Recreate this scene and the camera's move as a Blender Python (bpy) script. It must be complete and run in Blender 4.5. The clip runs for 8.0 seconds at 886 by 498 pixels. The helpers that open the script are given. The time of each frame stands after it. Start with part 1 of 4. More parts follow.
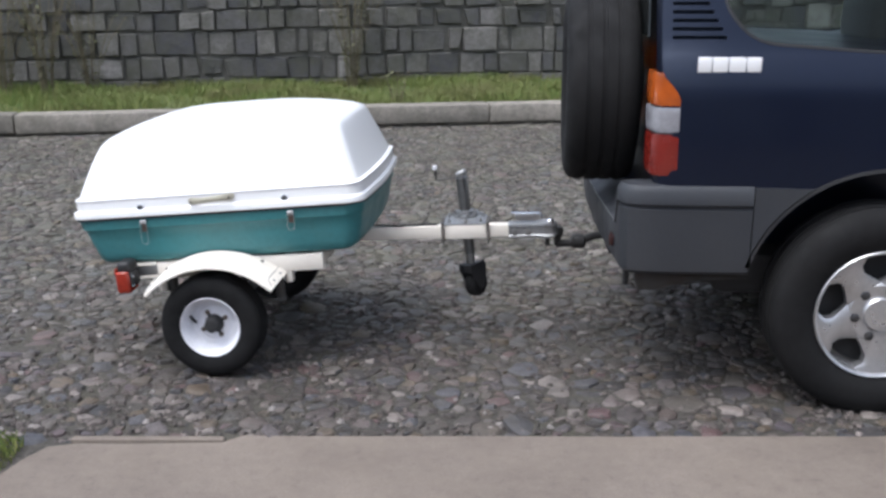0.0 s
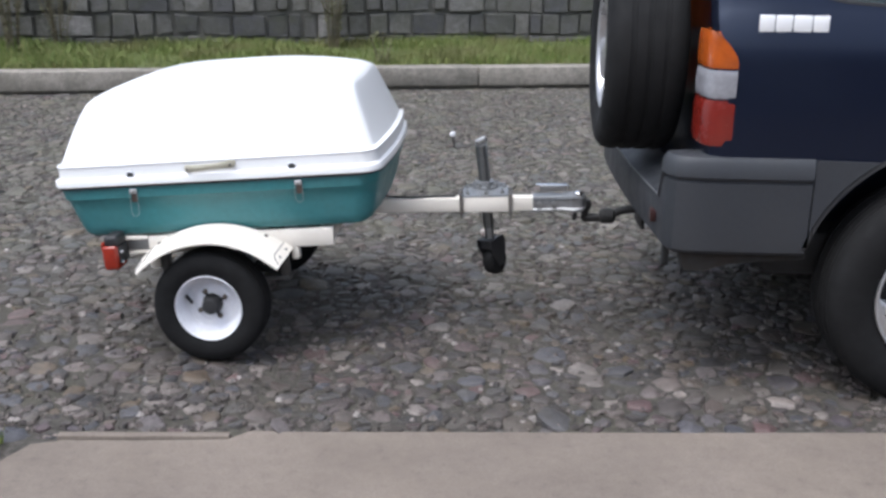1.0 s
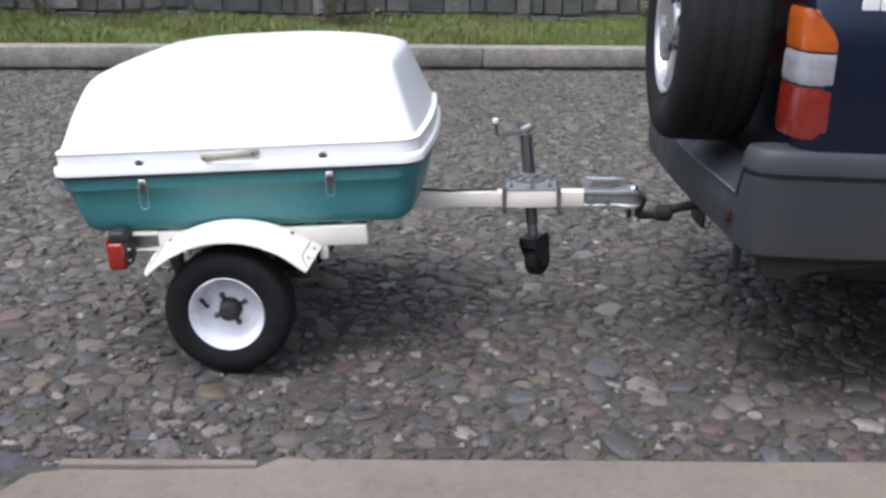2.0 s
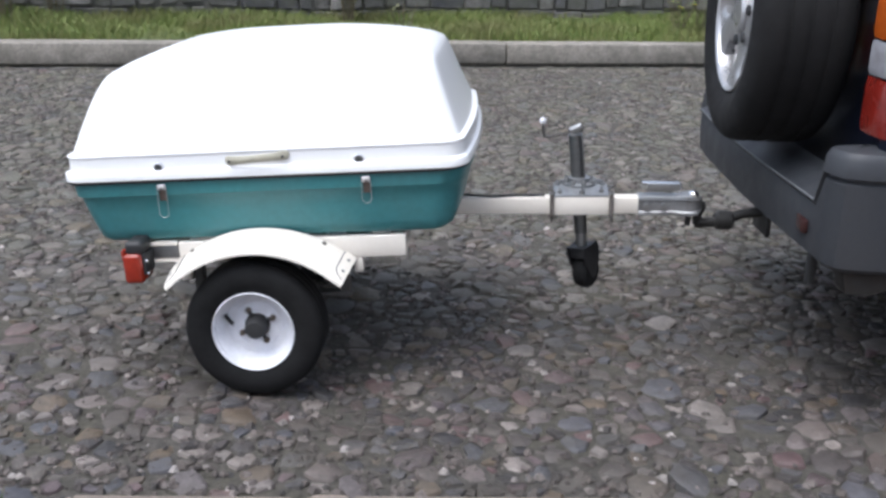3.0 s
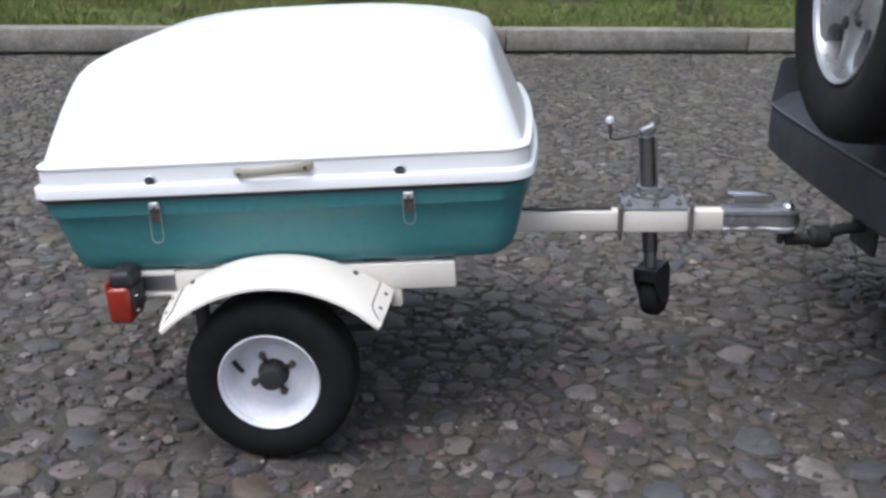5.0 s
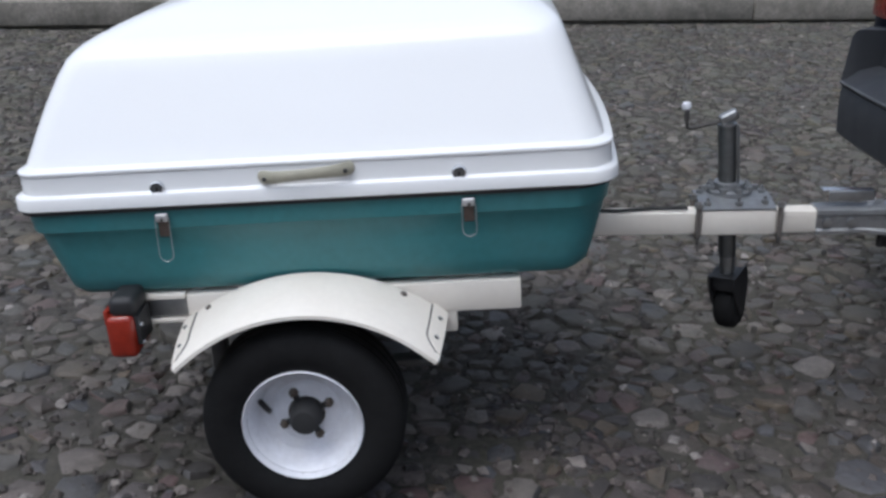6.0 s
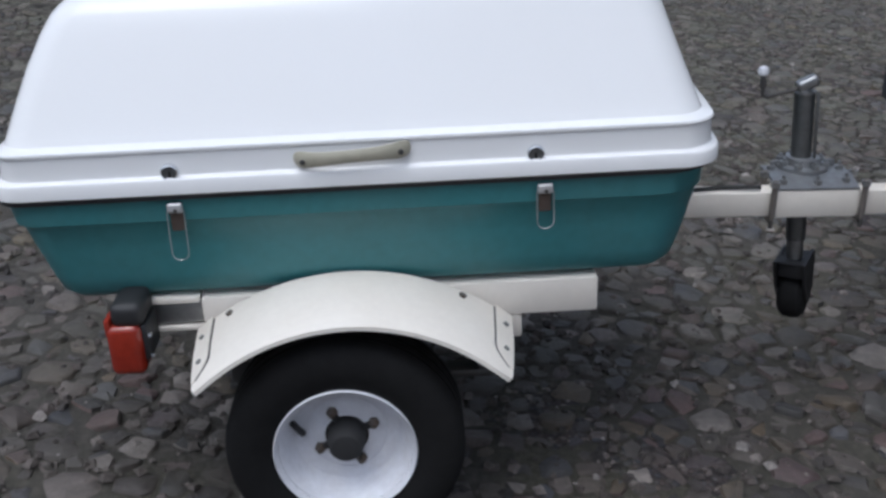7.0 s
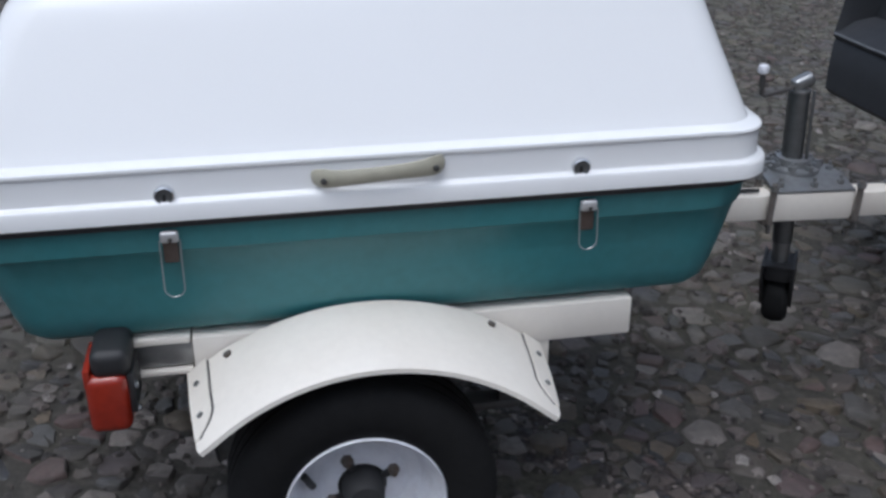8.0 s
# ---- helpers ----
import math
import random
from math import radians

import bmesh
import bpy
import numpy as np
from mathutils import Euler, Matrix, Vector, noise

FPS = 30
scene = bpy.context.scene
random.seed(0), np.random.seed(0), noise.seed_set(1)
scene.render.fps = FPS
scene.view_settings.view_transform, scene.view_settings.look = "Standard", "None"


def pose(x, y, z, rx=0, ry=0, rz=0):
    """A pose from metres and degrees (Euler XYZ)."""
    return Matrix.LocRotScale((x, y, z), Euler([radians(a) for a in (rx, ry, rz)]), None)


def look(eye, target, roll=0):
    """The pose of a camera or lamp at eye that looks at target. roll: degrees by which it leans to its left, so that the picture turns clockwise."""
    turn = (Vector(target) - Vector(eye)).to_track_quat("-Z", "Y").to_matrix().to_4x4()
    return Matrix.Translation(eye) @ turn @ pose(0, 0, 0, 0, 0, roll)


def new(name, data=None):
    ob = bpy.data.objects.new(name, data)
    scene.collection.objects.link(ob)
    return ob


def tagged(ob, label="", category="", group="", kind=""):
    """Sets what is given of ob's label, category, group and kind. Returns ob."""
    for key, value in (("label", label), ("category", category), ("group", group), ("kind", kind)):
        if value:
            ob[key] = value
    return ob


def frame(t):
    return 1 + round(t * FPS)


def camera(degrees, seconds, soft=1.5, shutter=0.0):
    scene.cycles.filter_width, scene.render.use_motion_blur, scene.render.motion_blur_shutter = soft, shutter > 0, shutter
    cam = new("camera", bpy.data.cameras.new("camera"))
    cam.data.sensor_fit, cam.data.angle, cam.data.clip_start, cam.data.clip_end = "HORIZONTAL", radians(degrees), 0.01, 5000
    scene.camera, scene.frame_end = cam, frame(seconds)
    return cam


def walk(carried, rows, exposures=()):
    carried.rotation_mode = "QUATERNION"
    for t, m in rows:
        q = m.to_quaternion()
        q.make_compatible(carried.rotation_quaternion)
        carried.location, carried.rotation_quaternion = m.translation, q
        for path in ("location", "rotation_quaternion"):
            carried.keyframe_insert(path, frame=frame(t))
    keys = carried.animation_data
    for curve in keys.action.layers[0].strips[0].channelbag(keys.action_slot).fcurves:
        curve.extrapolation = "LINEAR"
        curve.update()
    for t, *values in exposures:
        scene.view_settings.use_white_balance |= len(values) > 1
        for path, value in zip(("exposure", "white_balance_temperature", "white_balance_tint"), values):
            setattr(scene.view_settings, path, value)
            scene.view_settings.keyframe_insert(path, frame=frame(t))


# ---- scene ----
cam = camera(46.7, 8.0, soft=2.9)
PATH = [
    (0, (0.107, 0.472, 1.491), (0.051, 2.401, 0.965), -0.1),
    (0.5, (-0.003, 0.64, 1.459), (-0.024, 2.561, 0.901), 0.4),
    (1, (-0.096, 0.807, 1.432), (-0.085, 2.718, 0.841), 0.9),
    (2.5, (-0.368, 1.334, 1.348), (-0.308, 3.232, 0.719), 2.0),
    (3, (-0.394, 1.442, 1.328), (-0.362, 3.34, 0.698), 1.7),
    (3.5, (-0.463, 1.528, 1.325), (-0.413, 3.421, 0.684), 1.9),
    (4, (-0.528, 1.624, 1.313), (-0.448, 3.515, 0.665), 2.2),
    (4.5, (-0.542, 1.784, 1.284), (-0.466, 3.674, 0.635), 2.0),
    (6, (-0.731, 2.356, 1.207), (-0.601, 4.223, 0.502), 1.7),
    (6.5, (-0.826, 2.534, 1.196), (-0.641, 4.375, 0.437), 2.3),
    (7, (-0.921, 2.679, 1.157), (-0.666, 4.499, 0.369), 2.9),
    (7.5, (-1.012, 2.792, 1.118), (-0.655, 4.591, 0.320), 3.2),
    (8, (-1.153, 2.919, 1.132), (-0.602, 4.663, 0.323), 5.4),
]
walk(cam, [(t, look(eye, target, roll)) for t, eye, target, roll in PATH],
     exposures=[(0.0, 0.94, 5980, 10.5), (2.4, 1.00, 5950, 10.5), (4.6, 0.86, 5920, 10.5), (5.8, 0.25, 5830, 9.5), (8.0, -0.02, 5730, 9.5)])

# ---- sky and sun: a bright, thinly overcast day ----
world = bpy.data.worlds.new("world")
scene.world = world
world.use_nodes = True
wn = world.node_tree
sky = wn.nodes.new("ShaderNodeTexSky")
sky.sky_type = "NISHITA"
sky.sun_disc = False
sky.sun_elevation, sky.sun_rotation = radians(66), radians(226)
sky.dust_density, sky.air_density, sky.ozone_density = 4.0, 1.0, 1.0
wn.nodes["Background"].inputs["Strength"].default_value = 0.15
veil = wn.nodes.new("ShaderNodeHueSaturation")
veil.inputs["Saturation"].default_value = 0.45
wn.links.new(sky.outputs[0], veil.inputs["Color"])
wn.links.new(veil.outputs[0], wn.nodes["Background"].inputs["Color"])
sun = new("sun", bpy.data.lights.new("sun", "SUN"))
sun.data.energy, sun.data.angle, sun.data.color = 0.95, radians(40), (1.0, 0.97, 0.92)
sun.matrix_world = look((0, 0, 10), (0.34, 0.33, 8.93))


# ---- materials ----
def material(name, base, rough=0.6, metal=0.0, spec=0.5):
    m = bpy.data.materials.new(name)
    m.use_nodes = True
    b = m.node_tree.nodes["Principled BSDF"]
    b.inputs["Base Color"].default_value = (*base, 1)
    b.inputs["Roughness"].default_value = rough
    b.inputs["Metallic"].default_value = metal
    b.inputs["Specular IOR Level"].default_value = spec
    return m


def node(m, kind, **values):
    n = m.node_tree.nodes.new(kind)
    for key, value in values.items():
        n.inputs[key].default_value = value
    return n


def wire(m, a, b):
    m.node_tree.links.new(a, b)


def bsdf(m):
    return m.node_tree.nodes["Principled BSDF"]


def noise_tex(m, scale, detail=4.0, rough=0.6, coords="Object"):
    c = m.node_tree.nodes.new("ShaderNodeNewGeometry" if coords == "Position" else "ShaderNodeTexCoord")
    n = node(m, "ShaderNodeTexNoise", Scale=scale, Detail=detail, Roughness=rough)
    wire(m, c.outputs[coords], n.inputs["Vector"])
    return n.outputs["Fac"]


def ramp(m, fac, stops):
    r = m.node_tree.nodes.new("ShaderNodeValToRGB")
    e = r.color_ramp.elements
    while len(e) < len(stops):
        e.new(0.5)
    for el, (p, c) in zip(e, stops):
        el.position, el.color = p, (*c, 1)
    wire(m, fac, r.inputs["Fac"])
    return r.outputs["Color"]


def mix(m, fac, a, b, blend="MIX"):
    n = m.node_tree.nodes.new("ShaderNodeMix")
    n.data_type, n.blend_type = "RGBA", blend
    for sock, v in ((n.inputs[0], fac), (n.inputs[6], a), (n.inputs[7], b)):
        if isinstance(v, (int, float)):
            sock.default_value = v
        elif isinstance(v, tuple):
            sock.default_value = (*v, 1)
        else:
            wire(m, v, sock)
    return n.outputs[2]


def bump(m, height, strength=0.3, distance=0.01):
    b = node(m, "ShaderNodeBump", Strength=strength, Distance=distance)
    wire(m, height, b.inputs["Height"])
    wire(m, b.outputs["Normal"], bsdf(m).inputs["Normal"])


def worn(name, base, dirt, rough=0.45, metal=0.0, amount=0.35, fine=60.0, coarse=5.0, relief=0.1, grain=1.0):
    """A paint, plastic or metal with blotchy dirt and a fine grain."""
    m = material(name, base, rough, metal)
    big = ramp(m, noise_tex(m, coarse, 5.0, 0.65), [(0.42, (0, 0, 0)), (0.75, (amount, amount, amount))])
    small = ramp(m, noise_tex(m, fine, 3.0), [(0.3, (1 - 0.08 * grain,) * 3), (0.7, (1 + 0.05 * grain,) * 3)])
    col = mix(m, big, base, dirt)
    wire(m, mix(m, 1.0, col, small, "MULTIPLY"), bsdf(m).inputs["Base Color"])
    r = ramp(m, noise_tex(m, coarse * 2, 4.0), [(0.3, (rough * 0.85,) * 3), (0.7, (min(1, rough * 1.25),) * 3)])
    wire(m, r, bsdf(m).inputs["Roughness"])
    if relief:
        bump(m, noise_tex(m, fine, 3.0), relief, 0.002)
    return m


def stone_material(name, per_object, stops, dirt=(0.062, 0.054, 0.044), stain=(0.47, 0.66), amount=0.85, rough=0.85, moss=False, relief=0.008):
    m = material(name, (0.2, 0.2, 0.2), rough, 0.0, 0.6)
    if per_object:
        rnd = m.node_tree.nodes.new("ShaderNodeObjectInfo").outputs["Random"]
    else:
        rnd = m.node_tree.nodes.new("ShaderNodeNewGeometry").outputs["Random Per Island"]
    col = ramp(m, rnd, stops)
    grain = ramp(m, noise_tex(m, 55.0, 6.0, 0.75, "Position"), [(0.25, (0.55, 0.55, 0.55)), (0.75, (1.4, 1.4, 1.4))])
    col = mix(m, 1.0, col, grain, "MULTIPLY")
    blot = ramp(m, noise_tex(m, 14.0, 6.0, 0.75, "Position"), [(0.3, (0.75, 0.74, 0.72)), (0.7, (1.2, 1.2, 1.22))])
    col = mix(m, 1.0, col, blot, "MULTIPLY")
    big = ramp(m, noise_tex(m, 2.6, 8.0, 0.75, "Position"), [(stain[0], (0, 0, 0)), (stain[1], (amount, amount, amount))])
    col = mix(m, big, col, dirt)
    grime = ramp(m, noise_tex(m, 9.0, 8.0, 0.8, "Position"), [(0.48, (0, 0, 0)), (0.70, (0.65, 0.65, 0.65))])
    col = mix(m, grime, col, tuple(0.85 * c for c in dirt))
    if moss:
        cut = m.node_tree.nodes.new("ShaderNodeSeparateXYZ")
        wire(m, m.node_tree.nodes.new("ShaderNodeNewGeometry").outputs["Position"], cut.inputs[0])
        band = node(m, "ShaderNodeMapRange", **{"From Min": 4.1, "From Max": 6.0})
        wire(m, cut.outputs[1], band.inputs[0])
        film = ramp(m, noise_tex(m, 3.2, 7.0, 0.75, "Position"), [(0.36, (0, 0, 0)), (0.62, (0.72, 0.72, 0.72))])
        both = mix(m, 1.0, film, band.outputs[0], "MULTIPLY")
        green = ramp(m, noise_tex(m, 70.0, 4.0, 0.7, "Position"), [(0.3, (0.078, 0.076, 0.050)), (0.7, (0.150, 0.146, 0.105))])
        col = mix(m, both, col, green)
    wire(m, col, bsdf(m).inputs["Base Color"])
    bump(m, noise_tex(m, 45.0 if relief < 0.02 else 9.0, 7.0, 0.75, "Position"), 0.6, relief)
    return m


COBBLE = [(0.0, (0.029, 0.027, 0.028)), (0.14, (0.052, 0.043, 0.041)), (0.28, (0.074, 0.061, 0.052)), (0.38, (0.106, 0.063, 0.061)), (0.48, (0.055, 0.056, 0.066)),
          (0.58, (0.079, 0.074, 0.072)), (0.68, (0.109, 0.077, 0.046)), (0.78, (0.065, 0.068, 0.081)), (0.87, (0.125, 0.098, 0.088)), (0.95, (0.166, 0.145, 0.131)), (1.0, (0.262, 0.224, 0.202))]
BLOCKS = [(0.0, (0.062, 0.061, 0.068)), (0.25, (0.092, 0.089, 0.093)), (0.5, (0.110, 0.105, 0.102)), (0.7, (0.142, 0.134, 0.127)), (0.85, (0.178, 0.168, 0.158)), (1.0, (0.260, 0.248, 0.235))]
cobble_one = stone_material("cobble", True, COBBLE, rough=0.58, moss=True)
cobble_all = stone_material("cobble_field", False, COBBLE, rough=0.58, moss=True)
cobble_far = material("cobble_far", (0.09, 0.085, 0.08), 0.85)
vo = node(cobble_far, "ShaderNodeTexVoronoi", Scale=11.0)
wire(cobble_far, cobble_far.node_tree.nodes.new("ShaderNodeNewGeometry").outputs["Position"], vo.inputs["Vector"])
gray = cobble_far.node_tree.nodes.new("ShaderNodeRGBToBW")
wire(cobble_far, vo.outputs["Color"], gray.inputs[0])
edge = ramp(cobble_far, vo.outputs["Distance"], [(0.30, (1, 1, 1)), (0.62, (0.45, 0.43, 0.38))])
wire(cobble_far, mix(cobble_far, 1.0, ramp(cobble_far, gray.outputs[0], COBBLE), edge, "MULTIPLY"), bsdf(cobble_far).inputs["Base Color"])
bump(cobble_far, edge, 0.6, 0.015)
block_one = stone_material("wall_stone", True, BLOCKS, (0.078, 0.078, 0.056), (0.40, 0.64), relief=0.05)
block_all = stone_material("wall_stone_far", False, BLOCKS, (0.078, 0.078, 0.056), (0.40, 0.64), relief=0.05)

soil = material("soil", (0.08, 0.07, 0.05), 0.95)
wire(soil, mix(soil, ramp(soil, noise_tex(soil, 1.6, 6.0, 0.7), [(0.45, (0, 0, 0)), (0.62, (1, 1, 1))]),
               ramp(soil, noise_tex(soil, 40.0, 5.0, 0.7), [(0.25, (0.022, 0.020, 0.017)), (0.5, (0.062, 0.056, 0.048)), (0.75, (0.125, 0.112, 0.098))]),
               ramp(soil, noise_tex(soil, 55.0, 4.0, 0.7), [(0.25, (0.025, 0.022, 0.016)), (0.5, (0.062, 0.057, 0.042)), (0.75, (0.118, 0.108, 0.082))])),
     bsdf(soil).inputs["Base Color"])
bump(soil, noise_tex(soil, 60.0, 6.0, 0.75), 0.8, 0.012)

concrete = material("concrete", (0.3, 0.27, 0.23), 0.9)
wire(concrete, mix(concrete, ramp(concrete, noise_tex(concrete, 2.0, 8.0, 0.75), [(0.38, (0, 0, 0)), (0.75, (0.8, 0.8, 0.8))]),
                   ramp(concrete, noise_tex(concrete, 120.0, 4.0, 0.7), [(0.3, (0.150, 0.124, 0.101)), (0.7, (0.200, 0.168, 0.140))]),
                   (0.125, 0.102, 0.082)), bsdf(concrete).inputs["Base Color"])
blotch = ramp(concrete, noise_tex(concrete, 0.9, 7.0, 0.75), [(0.40, (1.06, 1.06, 1.06)), (0.52, (0.96, 0.96, 0.97)), (0.68, (0.80, 0.79, 0.80))])
spots = ramp(concrete, noise_tex(concrete, 26.0, 5.0, 0.75), [(0.30, (0.80, 0.80, 0.80)), (0.42, (1, 1, 1)), (0.70, (1.08, 1.08, 1.08))])
base_ = bsdf(concrete).inputs["Base Color"].links[0].from_socket
wire(concrete, mix(concrete, 1.0, mix(concrete, 1.0, base_, blotch, "MULTIPLY"), spots, "MULTIPLY"), bsdf(concrete).inputs["Base Color"])
bump(concrete, noise_tex(concrete, 90.0, 5.0, 0.7), 0.35, 0.004)

grit = stone_material("grit", False, [(0.0, (0.035, 0.031, 0.030)), (0.4, (0.080, 0.066, 0.060)), (0.75, (0.125, 0.104, 0.094)), (0.92, (0.19, 0.165, 0.15)), (1.0, (0.36, 0.33, 0.31))])
kerb_mat = stone_material("kerb_concrete", True, [(0.0, (0.235, 0.213, 0.180)), (1.0, (0.290, 0.264, 0.228))], (0.12, 0.112, 0.09), (0.42, 0.66))
grass_mat = material("grass", (0.06, 0.11, 0.02), 0.7)
gr = grass_mat.node_tree.nodes.new("ShaderNodeNewGeometry").outputs["Random Per Island"]
wire(grass_mat, mix(grass_mat, ramp(grass_mat, noise_tex(grass_mat, 1.3, 4.0), [(0.4, (0, 0, 0)), (0.65, (0.7, 0.7, 0.7))]),
                    ramp(grass_mat, gr, [(0.0, (0.080, 0.125, 0.022)), (0.7, (0.150, 0.200, 0.042)), (1.0, (0.22, 0.21, 0.075))]),
                    (0.15, 0.135, 0.055)), bsdf(grass_mat).inputs["Base Color"])
turf = material("turf", (0.07, 0.09, 0.03), 0.95)
wire(turf, ramp(turf, noise_tex(turf, 3.0, 6.0, 0.7), [(0.35, (0.06, 0.085, 0.02)), (0.6, (0.095, 0.115, 0.03)), (0.8, (0.12, 0.105, 0.065))]),
     bsdf(turf).inputs["Base Color"])
bump(turf, noise_tex(turf, 40.0, 5.0), 0.8, 0.03)
weed_mat = material("weed_leaf", (0.115, 0.120, 0.055), 0.7)
stalk_mat = material("weed_stalk", (0.12, 0.10, 0.06), 0.8)
petal = material("yellow_petal", (0.75, 0.6, 0.04), 0.6)
plaster = worn("plaster", (0.30, 0.285, 0.26), (0.20, 0.185, 0.165), 0.9, 0.0, 0.5, 40.0, 0.8, 0.2)
mortar = material("mortar", (0.066, 0.064, 0.052), 0.95)
wire(mortar, ramp(mortar, noise_tex(mortar, 1.1, 6.0, 0.7), [(0.30, (0.050, 0.049, 0.042)), (0.46, (0.100, 0.096, 0.084)), (0.70, (0.155, 0.147, 0.130))]), bsdf(mortar).inputs["Base Color"])
bump(mortar, noise_tex(mortar, 30.0, 5.0), 0.6, 0.01)

white_gel = material("white_gelcoat", (0.82, 0.825, 0.83), 0.22)
wire(white_gel, ramp(white_gel, noise_tex(white_gel, 1.5, 3.0), [(0.3, (0.825, 0.83, 0.835)), (0.75, (0.80, 0.80, 0.795))]), bsdf(white_gel).inputs["Base Color"])
bump(white_gel, noise_tex(white_gel, 9.0, 2.0), 0.05, 0.004)
teal = worn("teal_plastic", (0.046, 0.200, 0.216), (0.072, 0.190, 0.196), 0.38, 0.0, 0.6, 50.0, 4.0, 0.05)
cream = worn("cream_paint", (0.77, 0.725, 0.655), (0.50, 0.42, 0.31), 0.40, 0.0, 0.22, 80.0, 3.0, 0.03, 0.3)
handle_mat = worn("beige_plastic", (0.40, 0.38, 0.30), (0.28, 0.26, 0.19), 0.5)
steel = worn("zinc_steel", (0.37, 0.38, 0.385), (0.20, 0.19, 0.18), 0.38, 0.9, 0.5, 90.0, 12.0, 0.1)
zinc_cast = worn("zinc_cast", (0.34, 0.35, 0.36), (0.20, 0.19, 0.18), 0.42, 0.8, 0.6, 70.0, 22.0, 0.2)
dull_zinc = worn("dull_zinc", (0.20, 0.21, 0.21), (0.14, 0.12, 0.10), 0.5, 0.6)
strap_zinc = worn("strap_zinc", (0.17, 0.155, 0.145), (0.12, 0.095, 0.075), 0.5, 0.2, 0.8, 90.0, 30.0, 0.1)
strap_brown = worn("strap_brown", (0.125, 0.098, 0.085), (0.10, 0.062, 0.045), 0.45, 0.3, 0.8, 90.0, 30.0, 0.1)
bright_zinc = worn("bright_zinc", (0.62, 0.62, 0.63), (0.34, 0.33, 0.32), 0.35, 0.5, 0.5, 90.0, 25.0, 0.05)
wire_zinc = worn("wire_zinc", (0.40, 0.42, 0.42), (0.22, 0.22, 0.21), 0.4, 0.6, 0.5, 90.0, 25.0, 0.05)
rusty_zinc = worn("rusty_zinc", (0.16, 0.15, 0.14), (0.12, 0.075, 0.045), 0.5, 0.5, 0.9, 90.0, 30.0, 0.1)
dark_zinc = worn("dark_zinc", (0.20, 0.21, 0.215), (0.10, 0.095, 0.09), 0.4, 0.85, 0.6, 70.0, 18.0, 0.1)
dark_steel = worn("dark_steel", (0.10, 0.10, 0.10), (0.12, 0.08, 0.05), 0.5, 0.6)
wheel_bolt = worn("wheel_bolt", (0.045, 0.045, 0.048), (0.16, 0.15, 0.14), 0.5, 0.5, 0.4, 120.0, 40.0, 0.1)
chrome = material("chrome", (0.75, 0.76, 0.78), 0.24, 1.0)
rubber = worn("rubber", (0.0075, 0.0075, 0.0080), (0.019, 0.018, 0.017), 0.8, 0.0, 0.3, 120.0, 8.0, 0.2)
bsdf(rubber).inputs["Specular IOR Level"].default_value = 0.28
black_plastic = worn("black_plastic", (0.02, 0.02, 0.022), (0.05, 0.05, 0.045), 0.5)
rim_white = worn("white_rim", (0.74, 0.75, 0.80), (0.45, 0.42, 0.38), 0.4, 0.0, 0.35, 60.0, 14.0, 0.05)
red_lens = worn("red_lens", (0.27, 0.024, 0.011), (0.10, 0.008, 0.006), 0.22, 0.0, 0.5, 90.0, 14.0, 0.0)
bsdf(red_lens).inputs["Coat Weight"].default_value = 0.25
brake_lens = worn("brake_lens", (0.17, 0.013, 0.008), (0.09, 0.008, 0.006), 0.24, 0.0, 0.5, 90.0, 14.0, 0.0)
bsdf(brake_lens).inputs["Coat Weight"].default_value = 0.4
dark_red = material("dark_red_reflector", (0.030, 0.009, 0.008), 0.4)
amber_lens = worn("amber_lens", (0.42, 0.085, 0.008), (0.26, 0.045, 0.006), 0.2, 0.0, 0.6, 90.0, 18.0, 0.0)
amber_lens.node_tree.nodes["Principled BSDF"].inputs["Coat Weight"].default_value = 0.5
clear_lens = worn("clear_lens", (0.27, 0.27, 0.29), (0.16, 0.15, 0.16), 0.2, 0.0, 0.6, 90.0, 18.0, 0.0)
navy = worn("navy_paint", (0.0030, 0.0048, 0.0140), (0.0040, 0.0056, 0.0128), 0.34, 0.0, 0.3, 40.0, 2.0, 0.0)
bsdf(navy).inputs["Specular IOR Level"].default_value = 0.38
bsdf(navy).inputs["Specular Tint"].default_value = (0.62, 0.74, 1.0, 1)
bsdf(navy).inputs["Coat Weight"].default_value = 0.15
bsdf(navy).inputs["Coat Roughness"].default_value = 0.08
bumper_mat = worn("grey_bumper", (0.030, 0.033, 0.039), (0.043, 0.043, 0.045), 0.5, 0.0, 0.4, 90.0, 5.0, 0.15)
# paler bumper grey: the glint on the step's bevel as a colour
highlight_mat = worn("edge_highlight", (0.15, 0.155, 0.165), (0.07, 0.07, 0.075), 0.3, 0.0, 0.6, 60.0, 9.0, 0.05)
alloy = worn("alloy", (0.50, 0.50, 0.51), (0.34, 0.32, 0.30), 0.3, 0.75, 0.4, 50.0, 10.0, 0.05)
dark_glass = material("tinted_glass", (0.66, 0.72, 0.70), 0.03)
bsdf(dark_glass).inputs["Transmission Weight"].default_value = 1.0
bsdf(dark_glass).inputs["IOR"].default_value = 1.15
black_glass = material("black_glass", (0.01, 0.012, 0.012), 0.05)
badge_mat = material("badge_chrome", (0.9, 0.9, 0.9), 0.3, 0.2)
underside = material("underside", (0.026, 0.026, 0.027), 0.8)
rust_black = worn("rust_black", (0.010, 0.009, 0.008), (0.030, 0.018, 0.012), 0.8, 0.0, 0.7, 60.0, 9.0, 0.2)
tow_black = worn("tow_black", (0.018, 0.018, 0.018), (0.030, 0.026, 0.022), 0.6, 0.0, 0.5, 60.0, 12.0, 0.2)
